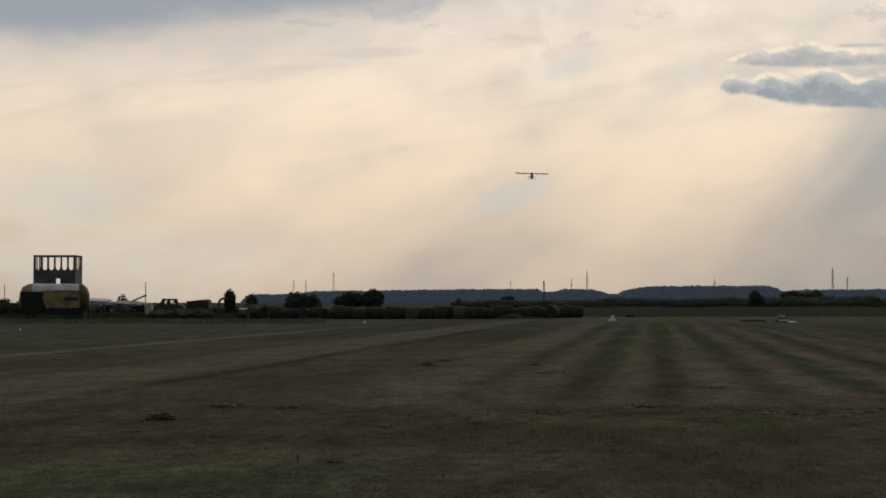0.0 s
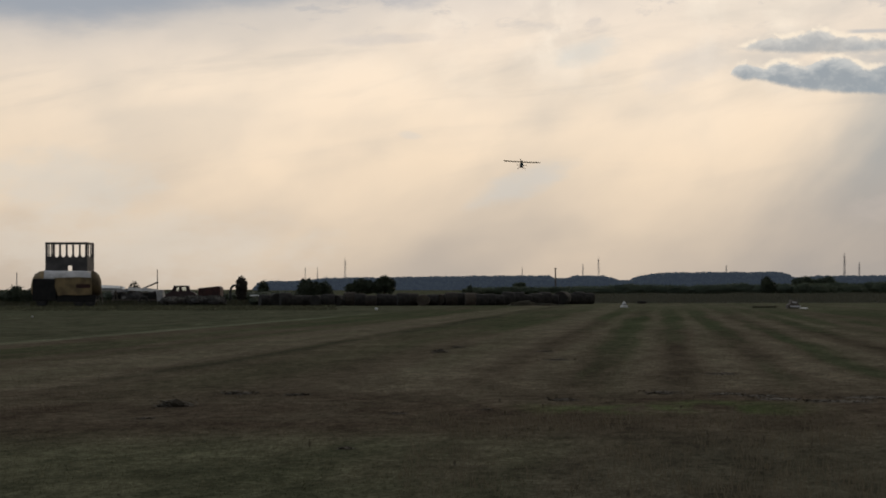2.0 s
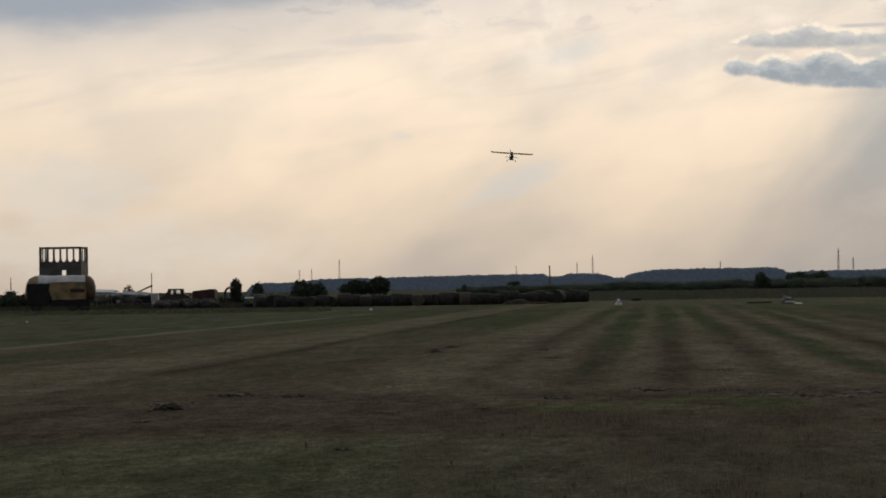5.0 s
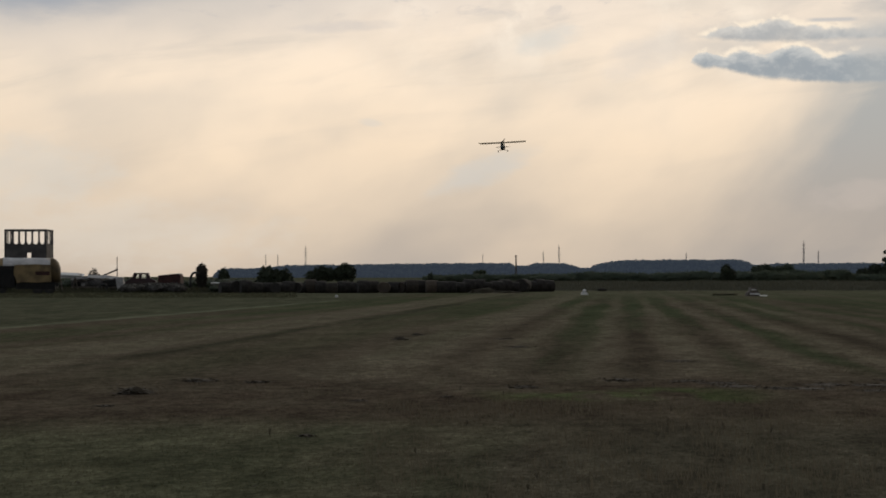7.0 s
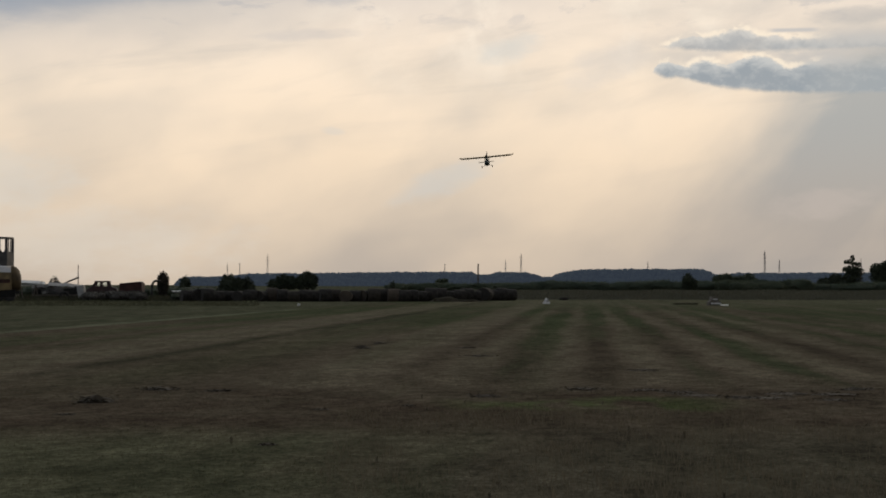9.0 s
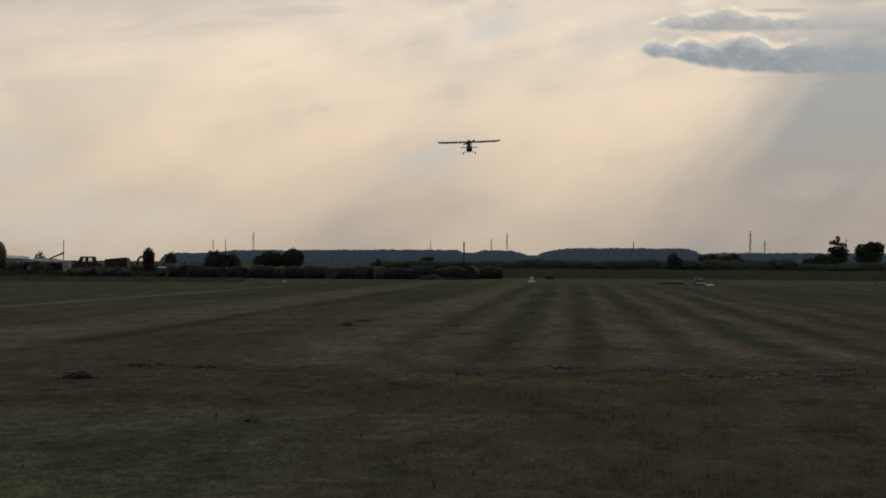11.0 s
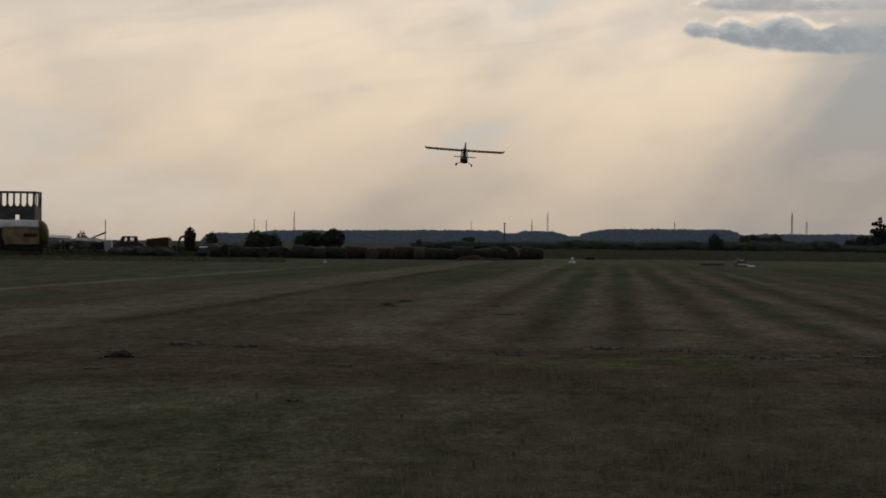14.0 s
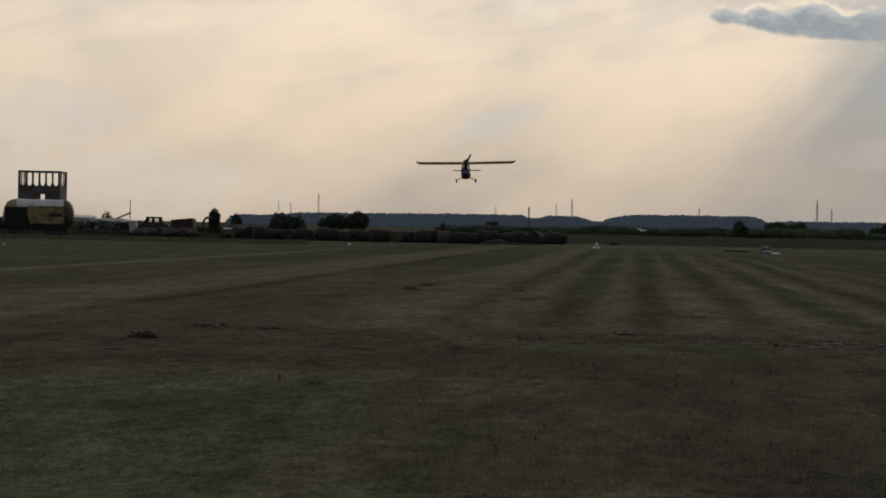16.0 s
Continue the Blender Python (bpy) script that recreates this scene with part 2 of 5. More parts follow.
# ---- materials ----
def material(name, a, b, scale=3.0, rough=0.8, metal=0.0, bump=0.3, fine=40.0, island=0.0, glow=None, apart=0.0, thin=0.0):
    """Two colours mixed by coarse and fine noise; island: how far each loose piece varies; apart: how far each object does; thin: light passed through."""
    mat = bpy.data.materials.new(name)
    mat.use_nodes = True
    g = Nodes(mat.node_tree)
    co = g.add("ShaderNodeTexCoord").outputs["Object"]
    n1, n2 = g.noise(co, scale, 4.0), g.noise(co, fine, 3.0)
    fac = g.m("ADD", g.m("MULTIPLY", g.smooth(n1, 0.3, 0.7), 0.7), g.m("MULTIPLY", n2, 0.3))
    if island:
        rnd = g.add("ShaderNodeNewGeometry").outputs["Random Per Island"]
        fac = g.m("ADD", g.m("MULTIPLY", fac, 1 - island), g.m("MULTIPLY", rnd, island))
    if apart:
        rnd = g.add("ShaderNodeObjectInfo").outputs["Random"]
        fac = g.m("ADD", g.m("MULTIPLY", fac, 1 - apart), g.m("MULTIPLY", rnd, apart))
    col = g.mix(fac, a, b)
    p = g.add("ShaderNodeBsdfPrincipled")
    g.put(col, p.inputs["Base Color"])
    g.put(g.m("ADD", rough - 0.08, g.m("MULTIPLY", n2, 0.16)), p.inputs["Roughness"])
    p.inputs["Metallic"].default_value = metal
    # emission; only the far wood takes it, in place of haze
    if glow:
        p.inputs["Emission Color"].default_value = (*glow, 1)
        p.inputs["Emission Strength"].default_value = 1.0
    if bump:
        bn = g.add("ShaderNodeBump")
        bn.inputs["Strength"].default_value = bump
        bn.inputs["Distance"].default_value = 0.02
        g.put(n2, bn.inputs["Height"])
        g.put(bn.outputs[0], p.inputs["Normal"])
    out = g.add("ShaderNodeOutputMaterial")
    last = p.outputs[0]
    if thin:
        leaf, both = g.add("ShaderNodeBsdfTranslucent"), g.add("ShaderNodeMixShader")
        g.put(col, leaf.inputs[0])
        both.inputs[0].default_value = thin
        g.put(last, both.inputs[1])
        g.put(leaf.outputs[0], both.inputs[2])
        last = both.outputs[0]
    g.put(last, out.inputs[0])
    return mat


def field_colour(g, co):
    """Mown swaths of brown and green, the torn strip where the mower turned, the uncut margin and the pale wheel track."""
    sep = g.add("ShaderNodeSeparateXYZ")
    g.put(co, sep.inputs[0])
    x, y, _ = sep.outputs

    def at(sx, sy, seed, detail=4.0, rough=0.58):
        """Noise stretched along the swaths."""
        return g.noise(g.xyz(g.m("MULTIPLY", g.m("SUBTRACT", x, g.m("MULTIPLY", y, 0.105)), sx), g.m("MULTIPLY", y, sy), seed), 1.0, detail, rough)

    def band(v, a, b, soft):
        return g.m("MULTIPLY", g.smooth(v, a - soft, a + soft), g.smooth(v, b + soft, b - soft))

    dark, brown, pale = (0.046, 0.037, 0.026), (0.080, 0.067, 0.046), (0.110, 0.095, 0.065)
    green, red = (0.053, 0.058, 0.032), (0.059, 0.044, 0.031)
    wob = g.m("MULTIPLY", g.m("SUBTRACT", at(0.3, 0.05, 0.0, 3.0), 0.5), 1.5)
    across = g.m("ADD", g.m("SUBTRACT", x, g.m("MULTIPLY", y, 0.105)), wob)
    mid, fine = at(1.0, 0.26, 3.0, 5.0, 0.60), g.noise(co, 9.0, 3.0, 0.65)
    lush = g.noise(g.xyz(g.m("MULTIPLY", across, 0.45), g.m("MULTIPLY", y, 0.014), 2.0), 1.0, 4.0, 0.55)
    lush = g.m("ADD", lush, g.m("MULTIPLY", g.smooth(y, 45.0, 120.0), 0.16))
    col = g.mix(g.smooth(lush, 0.47, 0.70), brown, green)
    # swaths: pale dry rows with darker, greener ones between
    ridge = g.m("ADD", 0.5, g.m("MULTIPLY", g.m("COSINE", g.m("MULTIPLY", g.m("ADD", across, 0.6), 2 * math.pi / 1.83)), 0.5))
    force = g.m("MULTIPLY", g.m("MULTIPLY", g.smooth(y, 29.0, 40.0), g.smooth(y, 170.0, 80.0, 0.35, 1.0)), g.m("MULTIPLY", g.smooth(across, -6.0, -1.2, 0.10, 1.0), g.smooth(across, 10.0, 5.5, 0.22, 1.0)))
    force = g.m("MULTIPLY", force, g.smooth(at(0.35, 0.06, 7.0), 0.3, 0.62, 0.6, 1.0))
    between = g.mix(g.smooth(lush, 0.42, 0.6), dark, (0.043, 0.051, 0.027))
    col = g.mix(g.m("MULTIPLY", g.m("MULTIPLY", g.smooth(ridge, 0.45, 0.0), force), 0.70), col, between)
    col = g.mix(g.m("MULTIPLY", g.m("MULTIPLY", g.smooth(ridge, 0.45, 1.0), force), 0.72), col, pale)
    # broad dry bands and one dark seam on the wider side of the field
    seen = g.smooth(y, 26.0, 38.0)
    col = g.mix(g.m("MULTIPLY", g.m("MULTIPLY", band(across, -5.6, -3.8, 0.5), seen), 0.68), col, pale)
    col = g.mix(g.m("MULTIPLY", g.m("MULTIPLY", band(across, -13.6, -10.5, 0.5), seen), 0.62), col, pale)
    col = g.mix(g.m("MULTIPLY", g.m("MULTIPLY", band(g.m("ADD", across, wob), -10.3, -9.6, 0.4), g.m("MULTIPLY", seen, g.smooth(at(0.25, 0.07, 17.0), 0.34, 0.56, 0.25, 1.0))), 0.8), col, (0.036, 0.036, 0.023))
    col = g.mix(g.m("MULTIPLY", g.m("MULTIPLY", band(across, -9.0, -7.0, 0.8), seen), 0.5), col, (0.060, 0.060, 0.035))
    # torn reddish strip where the mower turned
    tear = g.m("ADD", y, g.m("MULTIPLY", g.m("SUBTRACT", at(0.35, 0.1, 6.0), 0.5), 7.0))
    torn = g.m("MULTIPLY", band(tear, 22.5, 31.5, 1.8), g.smooth(at(0.5, 0.32, 8.0, 5.0, 0.62), 0.34, 0.60))
    col = g.mix(g.m("MULTIPLY", torn, 0.82), col, g.mix(mid, dark, red))
    sprout = g.m("MULTIPLY", band(tear, 26.2, 28.6, 0.6), g.m("MULTIPLY", band(x, 1.2, 4.6, 0.8), g.smooth(mid, 0.42, 0.58)))
    col = g.mix(g.m("MULTIPLY", sprout, 0.8), col, (0.058, 0.074, 0.030))
    # thicker green turf close by, and barer soil with dry stalks next to it
    near = g.smooth(tear, 25.0, 19.5)
    edge = g.m("ADD", x, g.m("MULTIPLY", g.m("SUBTRACT", at(0.3, 0.2, 11.0), 0.5), 6.0))
    col = g.mix(g.m("MULTIPLY", g.m("MULTIPLY", near, g.smooth(edge, 2.2, -1.8)), 0.8), col, g.mix(g.smooth(mid, 0.35, 0.65), (0.050, 0.054, 0.031), (0.084, 0.084, 0.050)))
    col = g.mix(g.m("MULTIPLY", g.m("MULTIPLY", near, g.smooth(edge, -0.8, 2.6)), 0.7), col, g.mix(g.smooth(mid, 0.35, 0.65), (0.034, 0.032, 0.022), (0.064, 0.060, 0.041)))
    # the rough margin before the yard and the wheel track along it
    side = g.m("ADD", g.m("SUBTRACT", x, g.m("MULTIPLY", y, 0.115)), g.m("MULTIPLY", wob, 0.3))
    rough = g.smooth(side, -20.3, -21.2)
    col = g.mix(g.m("MULTIPLY", rough, 0.85), col, g.mix(g.smooth(mid, 0.3, 0.7), (0.050, 0.053, 0.033), (0.081, 0.080, 0.051)))
    track = g.m("MULTIPLY", band(side, -20.95, -20.25, 0.45), g.m("MULTIPLY", g.smooth(y, 150.0, 105.0), g.smooth(at(0.2, 0.06, 13.0), 0.28, 0.5, 0.45, 1.0)))
    col = g.mix(g.m("MULTIPLY", track, 0.62), col, (0.148, 0.154, 0.102))
    far = g.m("MULTIPLY", g.smooth(y, 120.0, 185.0), g.smooth(across, -14.0, -6.0))
    col = g.mix(g.m("MULTIPLY", far, 0.5), col, (0.098, 0.092, 0.060))
    # light and dark patches at three sizes
    for v, low, high in ((at(0.22, 0.06, 9.0), 0.86, 1.10), (at(1.1, 0.38, 5.0, 5.0, 0.62), 0.80, 1.18), (at(4.0, 2.2, 15.0, 4.0, 0.64), 0.74, 1.26), (at(17.0, 8.0, 21.0, 3.0, 0.62), 0.72, 1.28)):
        k = g.smooth(v, 0.3, 0.7, low, high)
        col = g.mix(1.0, col, g.xyz(k, k, k), "MULTIPLY")
    col = g.mix(1.0, col, (1.47, 1.48, 1.53), "MULTIPLY")
    return col, mid, fine


def field_material(name, island=0.0):
    mat = bpy.data.materials.new(name)
    mat.use_nodes = True
    g = Nodes(mat.node_tree)
    co = g.add("ShaderNodeTexCoord").outputs["Object"]
    col, mid, fine = field_colour(g, co)
    p = g.add("ShaderNodeBsdfPrincipled")
    p.inputs["Roughness"].default_value = 0.95
    p.inputs["Specular IOR Level"].default_value = 0.0
    if island:
        rnd = g.add("ShaderNodeNewGeometry").outputs["Random Per Island"]
        k = g.m("ADD", 1.0 - island, g.m("MULTIPLY", rnd, 2.2 * island))
        k = g.m("ADD", k, g.smooth(rnd, 0.92, 1.0, 0.0, 1.1))
        col = g.mix(1.0, col, g.xyz(k, k, k), "MULTIPLY")
    else:
        bn = g.add("ShaderNodeBump")
        bn.inputs["Strength"].default_value = 0.6
        bn.inputs["Distance"].default_value = 0.05
        g.put(g.m("ADD", fine, g.m("MULTIPLY", mid, 2.5)), bn.inputs["Height"])
        g.put(bn.outputs[0], p.inputs["Normal"])
    g.put(col, p.inputs["Base Color"])
    out = g.add("ShaderNodeOutputMaterial")
    if island:
        thin, both = g.add("ShaderNodeBsdfTranslucent"), g.add("ShaderNodeMixShader")
        g.put(col, thin.inputs[0])
        both.inputs[0].default_value = 0.5
        g.put(p.outputs[0], both.inputs[1])
        g.put(thin.outputs[0], both.inputs[2])
        g.put(both.outputs[0], out.inputs[0])
    else:
        g.put(p.outputs[0], out.inputs[0])
    return mat


def glass_material():
    mat = bpy.data.materials.new("dusty_glass")
    mat.use_nodes = True
    p = mat.node_tree.nodes["Principled BSDF"]
    p.inputs["Base Color"].default_value = (0.85, 0.9, 0.9, 1)
    p.inputs["Roughness"].default_value = 0.08
    p.inputs["Transmission Weight"].default_value = 1.0
    p.inputs["IOR"].default_value = 1.05
    return mat


def glazing_material():
    """Scratched clear plastic that passes the light behind it."""
    mat = bpy.data.materials.new("scratched_perspex")
    mat.use_nodes = True
    g = Nodes(mat.node_tree)
    thin, clear, both = g.add("ShaderNodeBsdfTranslucent"), g.add("ShaderNodeBsdfTransparent"), g.add("ShaderNodeMixShader")
    thin.inputs[0].default_value = (0.82, 0.88, 0.86, 1)
    both.inputs[0].default_value = 0.6
    g.put(thin.outputs[0], both.inputs[1])
    g.put(clear.outputs[0], both.inputs[2])
    out = g.add("ShaderNodeOutputMaterial")
    g.put(both.outputs[0], out.inputs[0])
    return mat


FIELD = field_material("mown_field")
GLAZE = glazing_material()
GLASS = glass_material()
GRASS = field_material("dry_grass", 0.10)
WEED = material("dry_weed", (0.060, 0.054, 0.034), (0.038, 0.046, 0.024), 0.8, 0.9, 0, 0, 6.0, 0.4, thin=0.4)
STALK = material("dry_stalks", (0.085, 0.075, 0.052), (0.15, 0.132, 0.095), 2.0, 0.9, 0, 0, 9.0, 0.5, thin=0.6)
HAY = material("old_grey_hay", (0.055, 0.053, 0.048), (0.12, 0.110, 0.095), 0.8, 0.95, 0, 0, 6.0, 0.4)
LEAF = material("dark_leaves", (0.022, 0.031, 0.018), (0.052, 0.062, 0.030), 0.7, 0.85, 0, 0, 9.0, 0.4)
LEAF_PALE = material("pale_meadow_leaves", (0.056, 0.074, 0.046), (0.105, 0.122, 0.076), 0.3, 0.9, 0, 0, 5.0, 0.3, thin=0.4)
LEAF_DRY = material("meadow_leaves", (0.060, 0.080, 0.054), (0.105, 0.125, 0.082), 0.3, 0.9, 0, 0, 5.0, 0.3, thin=0.4)
MEADOW = material("meadow_grass", (0.058, 0.063, 0.047), (0.096, 0.094, 0.071), 0.15, 0.9, 0, 0, 3.0, 0.25, thin=0.5)
# bluish emission added to the leaf colour to imitate distance haze
FOREST = material("forest_haze_glow", (0.03, 0.04, 0.03), (0.05, 0.062, 0.045), 0.03, 0.9, 0, 0, 0.3, 0.3, glow=(0.024, 0.031, 0.045))
BARK = material("bark", (0.05, 0.04, 0.03), (0.11, 0.09, 0.07), 6.0, 0.9)
STRAW = material("weathered_straw", (0.014, 0.012, 0.010), (0.105, 0.080, 0.058), 1.5, 0.95, 0, 0.8, 40.0, apart=0.6)
HEAP = material("cut_grass", (0.030, 0.024, 0.016), (0.072, 0.058, 0.038), 6.0, 0.95, 0, 0.5, 60.0, 0.4)
LEAF_RED = material("red_brown_leaves", (0.016, 0.017, 0.011), (0.050, 0.036, 0.022), 0.9, 0.85, 0, 0, 9.0, 0.4)
STRAW_DARK = material("rotted_straw", (0.016, 0.014, 0.012), (0.040, 0.034, 0.028), 4.0, 0.95, 0, 0.6, 60.0)
CONCRETE = material("stained_concrete", (0.055, 0.05, 0.05), (0.13, 0.118, 0.112), 0.8, 0.9, 0, 0.4, 20.0)
YELLOW = material("faded_yellow_paint", (0.085, 0.060, 0.030), (0.31, 0.215, 0.095), 0.9, 0.65, 0, 0.3, 10.0)
SILVER = material("pale_silver_paint", (0.30, 0.285, 0.27), (0.64, 0.61, 0.58), 1.1, 0.45, 0.1, 0.15, 22.0)
# near-black colour for boxes that stand in for deep shade
SHADE_BLACK = material("shade_black", (0.006, 0.006, 0.006), (0.018, 0.016, 0.014), 2.0, 0.9)
DARK = material("dark_dirty_metal", (0.02, 0.02, 0.02), (0.05, 0.045, 0.04), 2.0, 0.7, 0.2)
RUBBER = material("rubber", (0.015, 0.015, 0.015), (0.035, 0.033, 0.03), 5.0, 0.85)
RUST = material("rusty_red_paint", (0.020, 0.010, 0.009), (0.075, 0.025, 0.020), 1.5, 0.85, 0.0, 0.4, 18.0)
MAROON = material("old_maroon_paint", (0.022, 0.010, 0.010), (0.048, 0.018, 0.018), 1.5, 0.55)
GREY = material("grey_tarpaulin", (0.045, 0.042, 0.042), (0.15, 0.138, 0.13), 1.6, 0.8, 0, 0.6)
WHITE = material("weathered_white_paint", (0.55, 0.54, 0.51), (0.84, 0.83, 0.81), 2.0, 0.6)
WOOD = material("grey_timber", (0.10, 0.085, 0.07), (0.19, 0.165, 0.14), 3.0, 0.9)
STEEL = material("galvanised_steel", (0.20, 0.20, 0.21), (0.33, 0.33, 0.34), 0.5, 0.6, 0.5, 0)
CREAM = material("ochre_fabric_skin", (0.38, 0.27, 0.12), (0.52, 0.39, 0.20), 1.0, 0.5, 0, 0.1)
DULL = material("dirty_off_white", (0.22, 0.21, 0.20), (0.48, 0.47, 0.45), 3.0, 0.7)
END_SHADE = material("shaded_brown_yellow", (0.030, 0.021, 0.012), (0.12, 0.078, 0.032), 1.2, 0.75)
TEAL = material("green_blue_paint", (0.012, 0.022, 0.022), (0.03, 0.05, 0.05), 2.0, 0.45)
ORANGE = material("orange_red_plastic", (0.55, 0.10, 0.04), (0.7, 0.17, 0.06), 4.0, 0.5)
FEATHER = material("white_feathers", (0.7, 0.7, 0.68), (0.85, 0.85, 0.84), 20.0, 0.8)


# ---- mesh helpers ----
def part(name, bm, mat, parent=None, label="", smooth=False):
    """Link a bmesh as one mesh object under a thing."""
    me = bpy.data.meshes.new(name)
    bm.to_mesh(me)
    bm.free()
    me.materials.append(mat)
    if smooth:
        me.polygons.foreach_set("use_smooth", [True] * len(me.polygons))
    ob = new(name, me)
    ob.parent = parent
    if label:
        ob["label"] = label
    return ob


def thing(name, m, label, category, group="", kind=""):
    ob = new(name)
    ob.empty_display_size = 0.3
    ob.matrix_world = m
    return tagged(ob, label, category, group, kind)


def box(bm, lo, hi, bevel=0.0, m=None):
    c = [(a + b) / 2 for a, b in zip(lo, hi)]
    s = [b - a for a, b in zip(lo, hi)]
    mat = Matrix.Translation(c) @ Matrix.Diagonal((*s, 1))
    made = bmesh.ops.create_cube(bm, size=1.0, matrix=(m @ mat) if m else mat)
    if bevel:
        edges = list({e for v in made["verts"] for e in v.link_edges})
        bmesh.ops.bevel(bm, geom=edges, offset=bevel, segments=2, affect="EDGES", profile=0.5)
    return bm


def tube(bm, path, radii, sides=8, caps=True):
    """A round tube along points; one radius a point."""
    rings = []
    path = [Vector(p) for p in path]
    for i, p in enumerate(path):
        way = (path[min(i + 1, len(path) - 1)] - path[max(i - 1, 0)]).normalized()
        q = way.to_track_quat("Z", "Y")
        rings.append([bm.verts.new(p + q @ Vector((math.cos(2 * math.pi * k / sides), math.sin(2 * math.pi * k / sides), 0)) * radii[i]) for k in range(sides)])
    for a, b in zip(rings, rings[1:]):
        for k in range(sides):
            bm.faces.new((a[k], a[(k + 1) % sides], b[(k + 1) % sides], b[k]))
    if caps:
        bm.faces.new(rings[0][::-1])
        bm.faces.new(rings[-1])
    return bm


def loft(bm, rings, caps=True):
    """Skin over rings of equally many points."""
    made = [[bm.verts.new(p) for p in r] for r in rings]
    n = len(made[0])
    for a, b in zip(made, made[1:]):
        for k in range(n):
            bm.faces.new((a[k], a[(k + 1) % n], b[(k + 1) % n], b[k]))
    if caps:
        bm.faces.new(made[0][::-1])
        bm.faces.new(made[-1])
    bmesh.ops.recalc_face_normals(bm, faces=bm.faces)
    return bm


def lump(bm, centre, radii, rough=0.2, seed=0.0, sub=2):
    """An uneven rounded mass."""
    made = bmesh.ops.create_icosphere(bm, subdivisions=sub, radius=1.0)
    for v in made["verts"]:
        k = 1 + rough * noise.noise(v.co * 1.7 + Vector((seed, seed * 1.3, 0)))
        v.co = Vector(centre) + Vector((v.co.x * radii[0] * k, v.co.y * radii[1] * k, v.co.z * radii[2] * k))
    return bm


def pieces(name, corners, mat, parent=None):
    """Many loose small faces, given as an array of n x 3 or n x 4 corners, in one mesh."""
    n, k, _ = corners.shape
    me = bpy.data.meshes.new(name)
    me.vertices.add(n * k)
    me.vertices.foreach_set("co", corners.astype(np.float32).ravel())
    me.loops.add(n * k)
    me.loops.foreach_set("vertex_index", np.arange(n * k, dtype=np.int32))
    me.polygons.add(n)
    me.polygons.foreach_set("loop_start", np.arange(n, dtype=np.int32) * k)
    me.update()
    me.materials.append(mat)
    ob = new(name, me)
    ob.parent = parent
    return ob


RNG = np.random.default_rng(7)


def leaf_faces(centres, size):
    """A small four-cornered leaf clump, turned at random, at each centre."""
    n = len(centres)
    a = RNG.normal(size=(n, 3))
    a /= np.linalg.norm(a, axis=1)[:, None]
    b = np.cross(a, RNG.normal(size=(n, 3)))
    b /= np.linalg.norm(b, axis=1)[:, None]
    s = (size * RNG.uniform(0.5, 1.3, n))[:, None]
    a, b = a * s, b * s * 0.6
    return np.stack([centres - a, centres + b * 0.9, centres + a, centres - b], 1)


def crown_points(lumps, n):
    """Points scattered through the outer part of several lumps (centre, radii)."""
    vol = np.array([r[0] * r[1] + r[0] * r[2] for _, r in lumps])
    pick = RNG.choice(len(lumps), n, p=vol / vol.sum())
    d = RNG.normal(size=(n, 3))
    d /= np.linalg.norm(d, axis=1)[:, None]
    k = RNG.uniform(0.7, 1.08, n) + np.where(RNG.random(n) < 0.06, RNG.uniform(0, 0.18, n), 0)
    c = np.array([c for c, _ in lumps])[pick]
    r = np.array([r for _, r in lumps])[pick]
    p = c + d * r * k[:, None]
    p[:, 2] = np.maximum(p[:, 2], 0.03)
    return p


def plant(name, x, y, lumps, label, category, n=900, leaf=0.16, mat=None, trunk=None, core=0.78, group=""):
    """A bush or tree: trunk with limbs, dark inner mass, and leaf clumps."""
    ob = thing(name, pose(x, y, 0), label, category, group)
    tall = max(c[2] for c, _ in lumps)
    bm = bmesh.new()
    r = trunk or 0.06
    tube(bm, [(0, 0, 0), (0.03, 0, tall * 0.5), (0, 0, tall)], [r, r * 0.7, r * 0.3], 7)
    for c, _ in lumps:
        tube(bm, [(0, 0, tall * 0.25), (c[0] * 0.5, c[1] * 0.5, tall * 0.25 + (c[2] - tall * 0.25) * 0.6), c], [r * 0.5, r * 0.35, r * 0.15], 5)
    part("trunk", bm, BARK, ob)
    if core:
        bm = bmesh.new()
        for i, (c, s) in enumerate(lumps):
            lump(bm, c, [v * core for v in s], 0.35, i * 3.7 + x)
        part("inner_foliage", bm, mat or LEAF, ob)
    pieces("crown", leaf_faces(crown_points(lumps, n), leaf), mat or LEAF, ob)
    return ob


# ---- ground ----
def make_ground():
    bm = bmesh.new()
    bmesh.ops.create_grid(bm, x_segments=60, y_segments=60, size=4500)
    ob = part("ground", bm, FIELD)
    tagged(ob, "mown field of dry brown and green grass stripes", "field", kind="structure")


make_ground()


